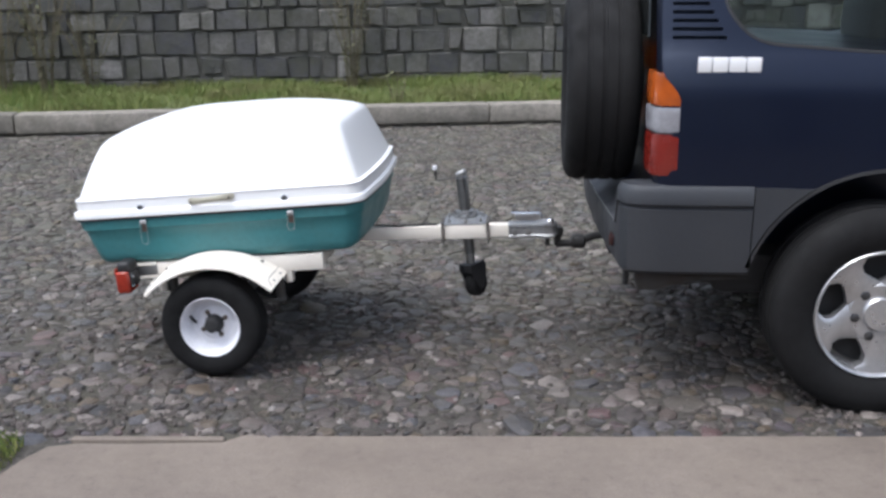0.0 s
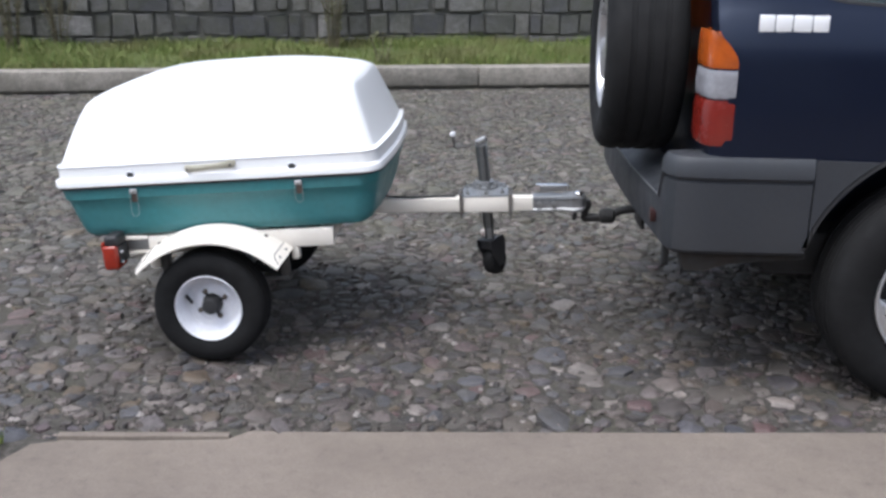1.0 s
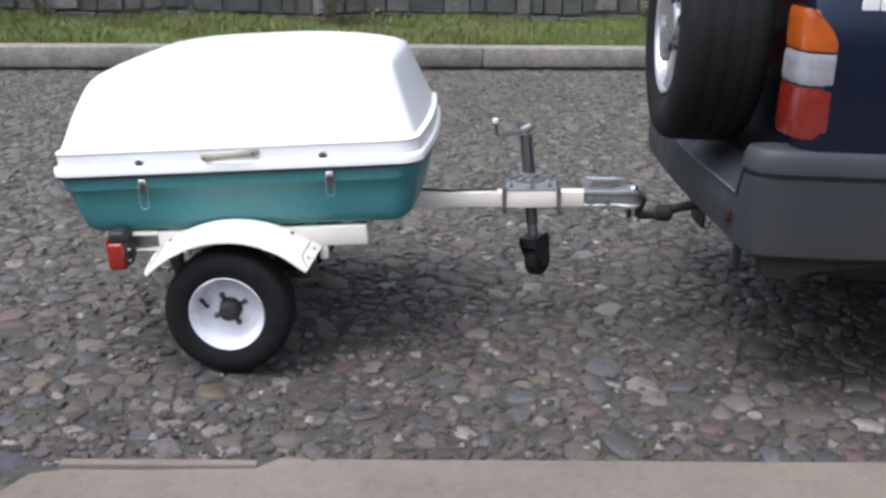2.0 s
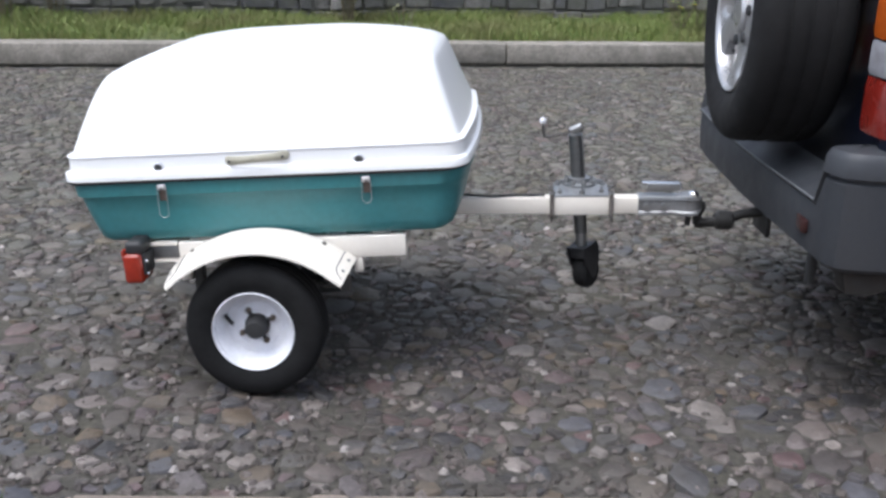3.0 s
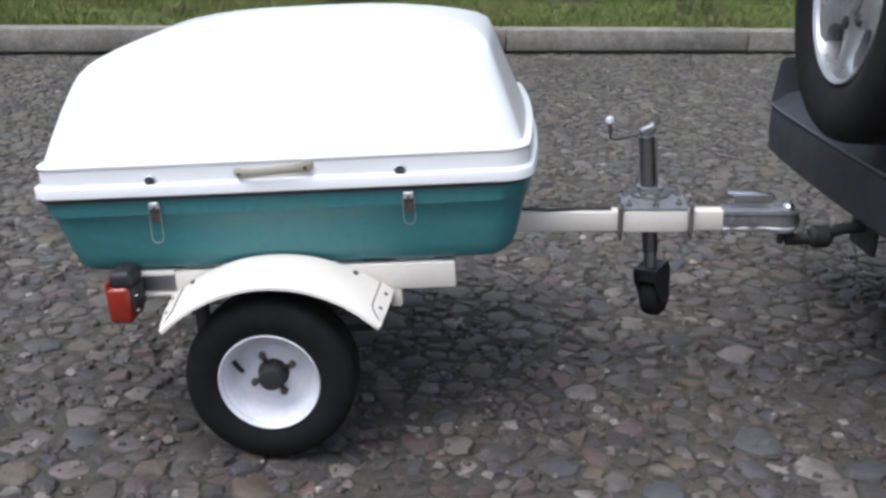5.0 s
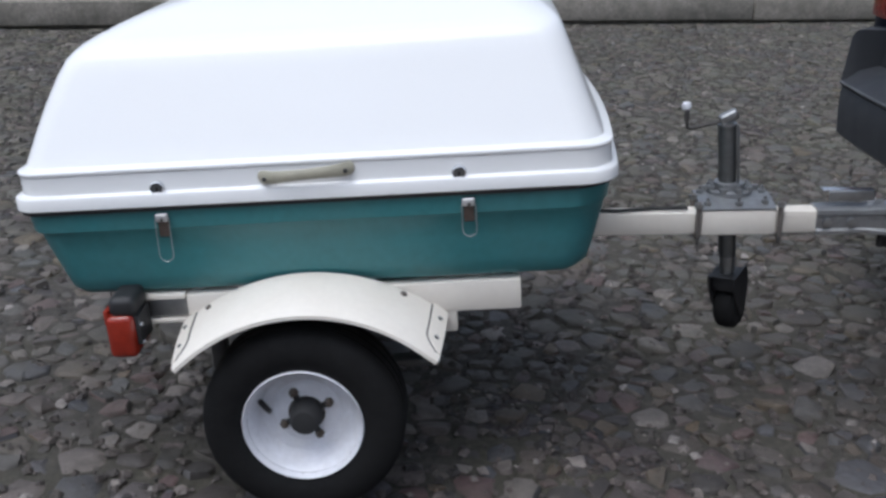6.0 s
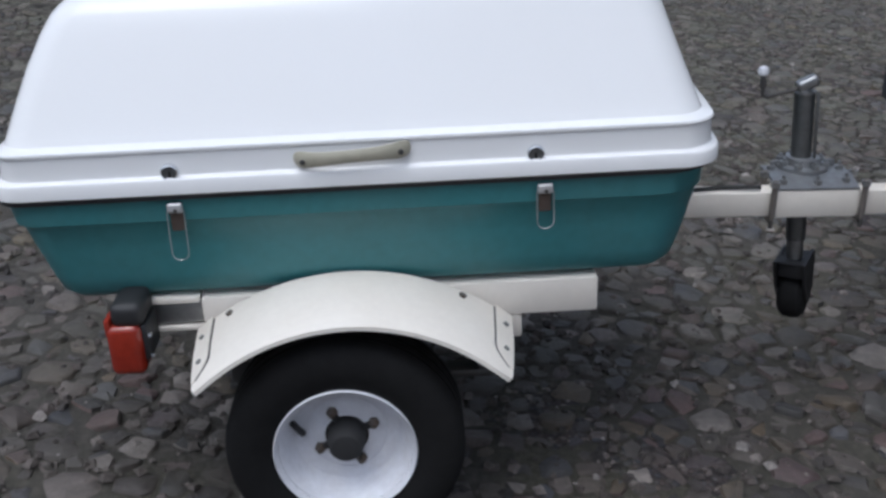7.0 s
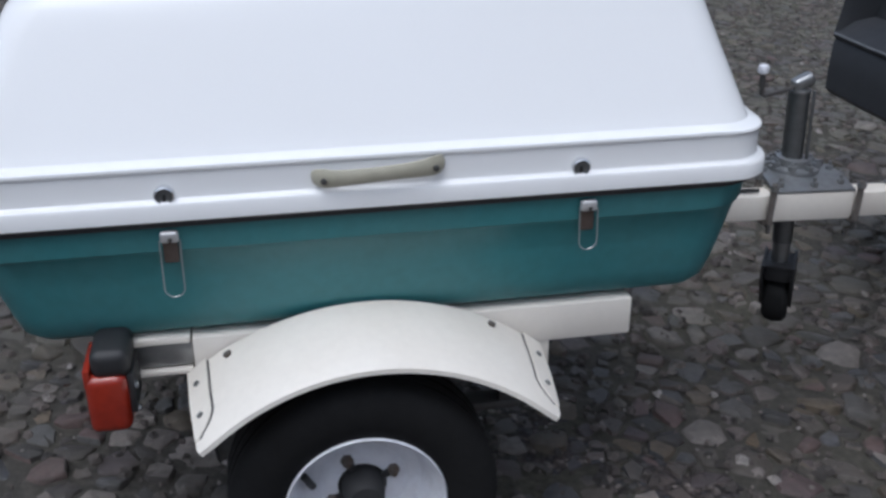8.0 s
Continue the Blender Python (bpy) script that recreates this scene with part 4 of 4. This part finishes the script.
# plastic arch extension between the bumper and the wheel opening, and a dark skirt below the street side
for side in (-1, 1):
    edge_pts = []
    for i in range(9):
        a_ = radians(180 - 17 - 41 * i / 8)
        edge_pts.append((RAX + 0.492 * math.cos(a_), 0.375 + 0.492 * math.sin(a_)))
    bm = prism([(-0.431, 0.519)] + edge_pts + [(-0.431, edge_pts[-1][1] + 0.004)], "y", side * 0.79, side * 0.8395)
    part("arch_extension", soften(bm, 0.004), bumper_mat, car)
    if side > 0:
        continue
    bm = prism([(-0.815, 0.492), (-0.420, 0.492), (-0.420, 0.470), (-0.560, 0.460), (-0.680, 0.446), (-0.740, 0.424), (-0.800, 0.428)], "y", side * 0.72, side * 0.800)
    part("bumper_skirt", soften(bm, 0.012), rust_black, car, "dirty black skirt under the bumper")
part("reflector", box(0.02, 0.08, 0.036, (-0.877, -0.62, 0.566), 0.005, 2, None, pose(0, 0, 0, 0, 0, -8)), dark_red, car, "dark red bumper reflector")

# tail lights: amber over clear over red, wrapping the rear corner
for side in (-1, 1):
    t_ = new("tail_light")
    t_.parent = car
    tagged(t_, "tall tail light, amber over clear over red")
    for name, z0, z1, mt, lab in (("amber_lens", 1.066, 1.175, amber_lens, "amber indicator lens"), ("clear_lens", 0.976, 1.060, clear_lens, "clear reversing lens"),
                                  ("brake_lens", 0.832, 0.970, brake_lens, "red brake lens")):
        loops = []
        for k_ in range(7):
            z = z0 + (z1 - z0) * k_ / 6
            e = 0.004 if k_ in (0, 6) else 0.0
            x_in = -0.694                       # the lens's forward end on the flank
            if name == "amber_lens":
                x_in -= 0.072 * max(0.0, (z - 1.085) / 0.09) ** 1.5
            y_out = 0.826 - e - max(0.0, z - 1.08) * 0.06
            pts = [(x_in, y_out), ((x_in - 0.745) / 2, y_out), (-0.752, y_out - 0.008), (-0.770, y_out - 0.026), (-0.780 + e, y_out - 0.060), (-0.784 + e, 0.72), (-0.784 + e, 0.668),
                   (-0.745, 0.668), (min(x_in - 0.01, -0.712), 0.70)]
            loops.append([Vector((x, side * y, z)) for x, y in pts])
        part(name, rings(loops), mt, t_, lab)
# raised lettering on the rear quarter, as plain bars
badge = new("badge")
badge.parent = car
tagged(badge, "small white metal badge")
x = -0.643
for wd in (0.046, 0.050, 0.056, 0.048):
    part("badge_bar", box(wd, 0.008, 0.050, (x + wd / 2, -side_y(1.19) - 0.001, 1.200), 0.004), badge_mat, badge)
    x += wd + 0.002
# tow bar under the bumper, set off the car's middle
part("tow_bar", pipe([(-0.45, -0.10, 0.47), (-0.80, -0.104, 0.465), (-0.90, -0.108, 0.450), (-0.97, -0.112, 0.422), (-1.045, -0.115, 0.420)], 0.016, 10), tow_black, car, "black steel tow bar")
part("tow_ball", revolve([(0.014, 0.0), (0.014, 0.03), (0.022, 0.045), (0.025, 0.06), (0.018, 0.075), (0.001, 0.08)], 16, "z", None, True, (-1.04, -0.115, 0.415)), tow_black, car)
part("tow_collar", revolve([(0.020, -0.03), (0.030, -0.02), (0.030, 0.02), (0.020, 0.03)], 14, "x", None, True, (-0.955, -0.112, 0.429)), tow_black, car)
part("tow_plate", box(0.014, 0.16, 0.11, (-0.83, -0.10, 0.45), 0.003), tow_black, car)

# ---- stone wall behind the verge ----
rng = random.Random(7)
wall = tagged(thing("wall_north", WALL, "grey stone block wall with dark joints and weeds", "wall"), kind="structure")
part("wall_core", box(60, 0.5, 2.6, (0, 0.288, 1.2), 0.0), mortar, wall)


def block_verts(x0, x1, z0, z1, seed):
    r = random.Random(seed)
    j = r.choice((0.012, 0.022, 0.045))
    c = [(x0 + r.uniform(0, j), z0 + r.uniform(0, j)), (x1 - r.uniform(0, j), z0 + r.uniform(0, j)), (x1 - r.uniform(0, j), z1 - r.uniform(0, j)), (x0 + r.uniform(0, j), z1 - r.uniform(0, j))]
    d = r.uniform(-0.02, 0.03)
    mx, mz = (x0 + x1) / 2, (z0 + z1) / 2
    o = []
    for px, pz in c:
        for qx, qz in ((0.93, 1.0), (1.0, 0.90)) if (px < mx) == (pz > mz) else ((1.0, 0.90), (0.93, 1.0)):
            o.append((mx + (px - mx) * qx, mz + (pz - mz) * qz))
    v = [(x, 0.14, z) for x, z in o] + [(x, 0.035 - d, z) for x, z in o] + [(mx + (x - mx) * 0.95, 0.0 - d + r.uniform(-0.010, 0.010), mz + (z - mz) * 0.93) for x, z in o]
    f = []
    for a_ in (0, 8):
        for i in range(8):
            k_ = (i + 1) % 8
            f.append((a_ + i, a_ + k_, a_ + 8 + k_, a_ + 8 + i))
    f.append(tuple(range(16, 24)))
    return v, f


far_v, far_f = [], []
z, row, seed = 0.05, 0, 0
near_count = 0
while z < 2.35:
    h = rng.uniform(0.22, 0.32)
    x = -24.0 + rng.uniform(0, 0.3)
    while x < 24:
        w = rng.uniform(0.13, 0.25) if rng.random() < 0.5 else rng.uniform(0.25, 0.43)
        # courses waver: the bed joint rises and falls along the wall
        up, upr = 0.045 * noise.noise((x * 0.9, row * 0.37, 5.0)), 0.045 * noise.noise((x * 0.9, (row + 1) * 0.37, 5.0))
        v, f = block_verts(x + 0.002, x + w - 0.002, z + up + 0.002, z + h + upr - 0.002, seed)
        if -6.2 < x < 3.2 and 0.1 < z < 1.6 and near_count < 290:
            me = bpy.data.meshes.new("stone_block")
            me.from_pydata(v, [], f)
            me.materials.append(block_one)
            o = new("stone_block", me)
            o.parent = wall
            near_count += 1
        else:
            n0 = len(far_v)
            far_v += v
            far_f += [tuple(n0 + i for i in q) for q in f]
        x += w
        seed += 1
    z += h
    row += 1
me = bpy.data.meshes.new("stone_blocks")
me.from_pydata(far_v, [], far_f)
me.materials.append(block_all)
o = new("stone_blocks", me)
o.parent = wall
tagged(o, "", "", "", "stuff")


# ---- grass and weeds on the verge ----
def blades(n, x0, x1, y0, y1, h0, h1, seed, patch=0.0):
    r = random.Random(seed)
    vs, fs = [], []
    while n > 0:
        x, y = r.uniform(x0, x1), r.uniform(y0, y1)
        d = noise.noise((x * 0.9, y * 0.9, 3.0))
        n -= 1
        if d < patch and r.random() < 0.75:
            continue
        h = r.uniform(h0, h1) * (1.0 + 0.8 * d)
        a_ = r.uniform(0, math.tau)
        w = r.uniform(0.003, 0.007)
        bx, by = r.gauss(0, 0.4) * h, r.gauss(0, 0.4) * h
        cx, cy = w * math.cos(a_), w * math.sin(a_)
        zb = KH - 0.03 + 0.03 * noise.noise((x, y, 0)) + 0.02 * y
        k_ = len(vs)
        vs += [(x - cx, y - cy, zb - 0.01), (x + cx, y + cy, zb - 0.01), (x + cx * 0.7 + bx * 0.4, y + cy * 0.7 + by * 0.4, zb + h * 0.6),
               (x - cx * 0.7 + bx * 0.4, y - cy * 0.7 + by * 0.4, zb + h * 0.6), (x + bx, y + by, zb + h)]
        fs += [(k_, k_ + 1, k_ + 2, k_ + 3), (k_ + 3, k_ + 2, k_ + 4)]
    return vs, fs


vs, fs = blades(90000, -9.0, 6.0, 0.20, 2.6, 0.03, 0.11, 3, -0.25)
me = bpy.data.meshes.new("grass")
me.from_pydata(vs, [], fs)
me.materials.append(grass_mat)
o = new("grass", me)
o.matrix_basis = KERB
tagged(o, "short uneven green grass on the verge", "grass", "", "stuff")


def weed(x, y, h, stems, seed, flowers=0):
    r = random.Random(seed)
    at = KERB @ Vector((x, y, KH - 0.03 + 0.02 * y))
    t_ = thing("weed", Matrix.Translation(at), "tall wild weed with thin stalks" + (" and yellow flowers" if flowers else " against the wall"), "weed", "weeds on the verge")
    bs, bl, bf = bmesh.new(), bmesh.new(), bmesh.new()
    for s in range(stems):
        a_ = r.uniform(0, math.tau)
        lean = r.uniform(0.05, 0.30) * h
        hh = h * r.uniform(0.6, 1.0)
        pts = [Vector((0.05 * math.cos(a_) + lean * math.cos(a_) * q * q, 0.05 * math.sin(a_) + lean * math.sin(a_) * q * q, hh * q)) for q in (0, 0.35, 0.7, 1.0)]
        pipe(pts, 0.004, 5, bs)
        for q in range(int(9 * h) + 4):
            p = r.uniform(0.1, 1.0)
            i = min(2, int(p * 3))
            c = pts[i].lerp(pts[i + 1], p * 3 - i)
            b_ = r.uniform(0, math.tau)
            l_ = r.uniform(0.03, 0.075)
            d = Vector((math.cos(b_), math.sin(b_), r.uniform(-0.3, 0.7))) * l_
            u = Vector((-math.sin(b_), math.cos(b_), 0)) * l_ * 0.22
            v = [bl.verts.new(c), bl.verts.new(c + d * 0.5 + u), bl.verts.new(c + d), bl.verts.new(c + d * 0.5 - u)]
            bl.faces.new(v)
        if s < flowers:
            for q in range(6):
                b_ = math.tau * q / 6
                c = pts[-1]
                e = Vector((math.cos(b_), math.sin(b_), 0.3)) * 0.028
                u = Vector((-math.sin(b_), math.cos(b_), 0)) * 0.012
                bf.faces.new([bf.verts.new(c), bf.verts.new(c + e * 0.7 + u), bf.verts.new(c + e), bf.verts.new(c + e * 0.7 - u)])
    tagged(part("stalk", bs, stalk_mat, t_), kind="stuff")
    tagged(part("foliage", bl, grass_mat if flowers else weed_mat, t_), kind="stuff")
    if flowers:
        tagged(part("blossom", bf, petal, t_), kind="stuff")
    else:
        bf.free()


weed(-4.15, 1.3, 1.5, 24, 1)
weed(-4.6, 1.5, 1.3, 20, 2)
weed(-3.75, 1.6, 1.2, 16, 9)
weed(-0.95, 1.7, 1.5, 24, 3)
weed(-0.6, 0.35, 0.35, 8, 4)
weed(2.20, 0.75, 0.42, 14, 5, 5)
weed(2.50, 0.9, 0.46, 12, 6, 3)
weed(-6.2, 1.2, 0.9, 10, 8)

r_ = random.Random(44)
tv, tf = [], []
for _ in range(420):
    a_, q = r_.uniform(0, math.tau), 0.10 * r_.random() ** 0.7
    x, y, h = -1.43 + q * math.cos(a_), 3.40 + 1.5 * q * math.sin(a_), r_.uniform(0.015, 0.05)
    w, b_ = r_.uniform(0.0015, 0.004), r_.uniform(0, math.tau)
    lx, ly = r_.gauss(0, 0.5) * h, r_.gauss(0, 0.5) * h
    k_ = len(tv)
    tv += [(x - w * math.cos(b_), y - w * math.sin(b_), -0.004), (x + w * math.cos(b_), y + w * math.sin(b_), -0.004), (x + lx * 0.5 + w, y + ly * 0.5, h * 0.7), (x + lx, y + ly, h)]
    tf += [(k_, k_ + 1, k_ + 2), (k_, k_ + 2, k_ + 3)]
me = bpy.data.meshes.new("grass_tuft")
me.from_pydata(tv, [], tf)
me.materials.append(grass_mat)
tagged(new("grass_tuft", me), "low green tuft at the broken end of the apron", "grass", "", "stuff")

# ---- cobbles: cells of an uneven stone field, each with its own edges ----
def cobble_field():
    r = random.Random(21)
    X0_, X1_, Y0_, Y1_ = -5.6, 4.6, 2.6, 11.3
    cell = 0.05
    grid = {}
    pts = []

    def crowded(x, y, rad):
        i, j = int(x / cell + 1000), int(y / cell + 1000)
        for a_ in range(i - 3, i + 4):
            for b_ in range(j - 3, j + 4):
                for k_ in grid.get((a_, b_), ()):
                    qx, qy, qr = pts[k_]
                    if (qx - x) ** 2 + (qy - y) ** 2 < ((rad + qr) * 0.92) ** 2:
                        return True
        return False

    area = (X1_ - X0_) * (Y1_ - Y0_)
    pts.append((0.535, 3.925, 0.062))
    grid.setdefault((int(0.535 / cell + 1000), int(3.925 / cell + 1000)), []).append(0)
    for rad, tries in ((0.072, 2), (0.062, 7), (0.052, 22), (0.040, 60), (0.030, 150), (0.022, 480), (0.016, 700)):
        for _ in range(int(area * tries)):
            x, y = r.uniform(X0_, X1_), r.uniform(Y0_, Y1_)
            if crowded(x, y, rad):
                continue
            grid.setdefault((int(x / cell + 1000), int(y / cell + 1000)), []).append(len(pts))
            pts.append((x, y, rad * r.uniform(0.9, 1.1)))
    cells = []
    for px, py, pr in pts:
        # inside the street: between the apron and the kerb
        if py > 10.56 + 0.185 * px or (px > -1.46 and py < 3.575 + 0.03 * px):
            continue
        i, j = int(px / cell + 1000), int(py / cell + 1000)
        near = []
        for a_ in range(i - 4, i + 5):
            for b_ in range(j - 4, j + 5):
                for k_ in grid.get((a_, b_), ()):
                    qx, qy, qr = pts[k_]
                    d2 = (qx - px) ** 2 + (qy - py) ** 2
                    if d2 > 1e-9:
                        near.append((d2 + pr * pr - qr * qr, qx - px, qy - py))
        near.sort()
        k0 = pr * 2.1
        turn = r.uniform(0, 1.57)
        poly = [(k0 * math.cos(turn + q * math.pi / 3) * r.uniform(0.85, 1.2), k0 * math.sin(turn + q * math.pi / 3) * r.uniform(0.85, 1.2)) for q in range(6)]
        for d2, dx, dy in near[:16]:
            lim = d2 / 2
            out = []
            for k_ in range(len(poly)):
                a_, b_ = poly[k_], poly[(k_ + 1) % len(poly)]
                sa, sb = a_[0] * dx + a_[1] * dy - lim, b_[0] * dx + b_[1] * dy - lim
                if sa <= 0:
                    out.append(a_)
                if (sa < 0) != (sb < 0):
                    t_ = sa / (sa - sb)
                    out.append((a_[0] + (b_[0] - a_[0]) * t_, a_[1] + (b_[1] - a_[1]) * t_))
            poly = out
            if len(poly) < 3:
                break
        if len(poly) >= 3:
            cells.append((px, py, poly))
    return cells


def cobble_verts(poly, r):
    n = len(poly)
    cx, cy = sum(p[0] for p in poly) / n, sum(p[1] for p in poly) / n
    # cut each corner once, so that outlines are worn round
    pts = []
    for k_ in range(n):
        a_, b_ = poly[k_], poly[(k_ + 1) % n]
        l_ = math.hypot(b_[0] - a_[0], b_[1] - a_[1])
        if l_ < 0.012:
            continue
        pts.append((a_[0] * 0.90 + b_[0] * 0.10, a_[1] * 0.90 + b_[1] * 0.10))
        pts.append((a_[0] * 0.10 + b_[0] * 0.90, a_[1] * 0.10 + b_[1] * 0.90))
    n = len(pts)
    if n < 5:
        return None
    pts = [(cx + (x - cx) * q, cy + (y - cy) * q) for (x, y), q in zip(pts, [r.uniform(0.84, 1.0) for _ in pts])]
    size = max(math.hypot(x - cx, y - cy) for x, y in pts)
    k0 = max(0.6, 1 - 0.003 / size)
    h = r.uniform(-0.005, 0.007)
    tx, ty = r.gauss(0, 0.13), r.gauss(0, 0.13)
    v = []
    for s, zz in ((k0, -0.03), (k0 * 0.98, h - 0.007), (k0 * 0.86, h - 0.001)):
        for x, y in pts:
            dx, dy = (x - cx) * s, (y - cy) * s
            v.append((cx + dx, cy + dy, zz + tx * dx + ty * dy + r.uniform(-0.0025, 0.0025)))
    v.append((cx, cy, h + 0.001))
    f = []
    for a_ in (0, n):
        for i in range(n):
            k_ = (i + 1) % n
            f.append((a_ + i, a_ + k_, a_ + n + k_, a_ + n + i))
    for i in range(n):
        f.append((2 * n + i, 2 * n + (i + 1) % n, 3 * n))
    return v, f


street = tagged(thing("road", pose(0, 0, 0), "old street of rough grey and brown cobbles", "road"), kind="structure")
# the street goes on to both sides, too far off to tell its stones apart
for x0, x1, y0 in ((-45.0, -5.55, -4.0), (-5.55, -1.52, -4.0), (4.55, 45.0, 3.6)):
    bm = bmesh.new()
    n_ = 12
    for i in range(n_):
        xa, xb = x0 + (x1 - x0) * i / n_, x0 + (x1 - x0) * (i + 1) / n_
        ya, yb = (2.63, 2.63) if -6 < x0 < 0 else (10.56 + 0.185 * xa, 10.56 + 0.185 * xb)
        bm.faces.new([bm.verts.new(q) for q in ((xa, y0, 0.0), (xb, y0, 0.0), (xb, yb, 0.0), (xa, ya, 0.0))])
    bmesh.ops.remove_doubles(bm, verts=bm.verts, dist=0.001)
    tagged(part("cobbles", bm, cobble_far, street), kind="stuff")
# grit, soil and moss between the stones: an uneven skin, in places washed over their edges
fill = material("joint_fill", (0.08, 0.075, 0.06), 0.95)
chips = node(fill, "ShaderNodeTexVoronoi", Scale=75.0)
wire(fill, fill.node_tree.nodes.new("ShaderNodeNewGeometry").outputs["Position"], chips.inputs["Vector"])
chip_tone = fill.node_tree.nodes.new("ShaderNodeSeparateColor")
wire(fill, chips.outputs["Color"], chip_tone.inputs[0])
chip_col = ramp(fill, chip_tone.outputs[0], [(0.0, (0.030, 0.027, 0.027)), (0.25, (0.062, 0.048, 0.046)), (0.45, (0.048, 0.049, 0.056)), (0.65, (0.092, 0.072, 0.066)), (0.82, (0.078, 0.077, 0.080)), (0.93, (0.150, 0.128, 0.118)), (1.0, (0.27, 0.24, 0.22))])
chip_gap = ramp(fill, chips.outputs["Distance"], [(0.35, (1, 1, 1)), (0.75, (0.42, 0.40, 0.37))])
grain = ramp(fill, noise_tex(fill, 150.0, 4.0, 0.75, "Position"), [(0.28, (0.65, 0.63, 0.61)), (0.72, (1.35, 1.32, 1.30))])
grey_grit = mix(fill, 1.0, mix(fill, 1.0, chip_col, chip_gap, "MULTIPLY"), grain, "MULTIPLY")
moss_green = ramp(fill, noise_tex(fill, 90.0, 5.0, 0.75, "Position"), [(0.25, (0.034, 0.034, 0.018)), (0.5, (0.076, 0.076, 0.044)), (0.75, (0.135, 0.130, 0.085))])
where_moss = ramp(fill, noise_tex(fill, 2.3, 6.0, 0.75, "Position"), [(0.47, (0, 0, 0)), (0.64, (0.75, 0.75, 0.75))])
wire(fill, mix(fill, where_moss, grey_grit, moss_green), bsdf(fill).inputs["Base Color"])
bump(fill, chip_gap, 0.8, 0.006)
NX, NY = 340, 300
fv, ff = [], []
for j in range(NY + 1):
    y = 3.40 + 7.9 * (j / NY) ** 1.35
    for i in range(NX + 1):
        x = -5.6 + 10.2 * i / NX
        z = -0.0080 + 0.0085 * max(-0.4, noise.noise((x * 2.1, y * 2.1, 1.0))) + 0.0050 * noise.noise((x * 9.0, y * 9.0, 2.0)) + 0.0025 * noise.noise((x * 27.0, y * 27.0, 4.0))
        fv.append((x, y, z))
for j in range(NY):
    for i in range(NX):
        k_ = j * (NX + 1) + i
        x, y = fv[k_][0], fv[k_][1]
        if y > 10.50 + 0.185 * x or (x > -1.42 and y < 3.54 + 0.03 * x):
            continue
        ff.append((k_, k_ + 1, k_ + NX + 2, k_ + NX + 1))
me = bpy.data.meshes.new("joint_fill")
me.from_pydata(fv, [], ff)
me.materials.append(fill)
me.shade_smooth()
o = new("joint_fill", me)
o.parent = street
tagged(o, "grey grit and olive moss between the cobbles", "", "", "stuff")
cr = random.Random(5)
all_v, all_f = [], []
count = 0
for px, py, poly in cobble_field():
    out = cobble_verts(poly, cr)
    if not out:
        continue
    v, f = out
    if -1.5 < px < 0.9 and 3.5 < py < 4.1 and count < 300:
        me = bpy.data.meshes.new("cobble")
        me.from_pydata(v, [], f)
        me.materials.append(cobble_one)
        me.shade_smooth()
        me.set_sharp_from_angle(angle=radians(50))
        o = new("cobble", me)
        o.location = (px, py, 0)
        o.parent = street
        count += 1
    else:
        n0 = len(all_v)
        all_v += [(x + px, y + py, z) for x, y, z in v]
        all_f += [tuple(n0 + i for i in q) for q in f]
me = bpy.data.meshes.new("cobbles")
me.from_pydata(all_v, [], all_f)
me.materials.append(cobble_all)
me.shade_smooth()
me.set_sharp_from_angle(angle=radians(50))
o = new("cobbles", me)
o.parent = street
tagged(o, "", "", "", "stuff")

# loose chips and grit over the cobbles
gr_ = random.Random(31)
gv, gf = [], []
for _ in range(34000):
    x = gr_.uniform(-5.0, 4.0)
    y = 3.5 + 7.0 * gr_.random() ** 1.5
    if y > 10.5 + 0.185 * x or (x > -1.46 and y < 3.585 + 0.03 * x):
        continue
    if noise.noise((x * 1.7, y * 1.7, 9.0)) < -0.15 and gr_.random() < 0.6:
        continue
    q = gr_.uniform(0.002, 0.006) if gr_.random() < 0.55 else gr_.uniform(0.006, 0.019)
    a_ = gr_.uniform(0, math.tau)
    k_ = len(gv)
    n_ = gr_.choice((4, 5))
    for i in range(n_):
        b_ = a_ + math.tau * i / n_ + gr_.uniform(-0.3, 0.3)
        gv.append((x + q * math.cos(b_), y + q * math.sin(b_), gr_.uniform(-0.002, 0.004)))
    for i in range(n_):
        b_ = a_ + math.tau * i / n_ + gr_.uniform(-0.3, 0.3)
        gv.append((x + q * 0.5 * math.cos(b_), y + q * 0.5 * math.sin(b_), 0.003 + q * gr_.uniform(0.2, 0.6)))
    gf += [(k_ + i, k_ + (i + 1) % n_, k_ + n_ + (i + 1) % n_, k_ + n_ + i) for i in range(n_)]
    gf.append(tuple(k_ + n_ + i for i in range(n_)))
me = bpy.data.meshes.new("gravel")
me.from_pydata(gv, [], gf)
me.materials.append(grit)
tagged(new("gravel", me), "loose stone chips and grit lying on the cobbles", "gravel", "", "stuff")
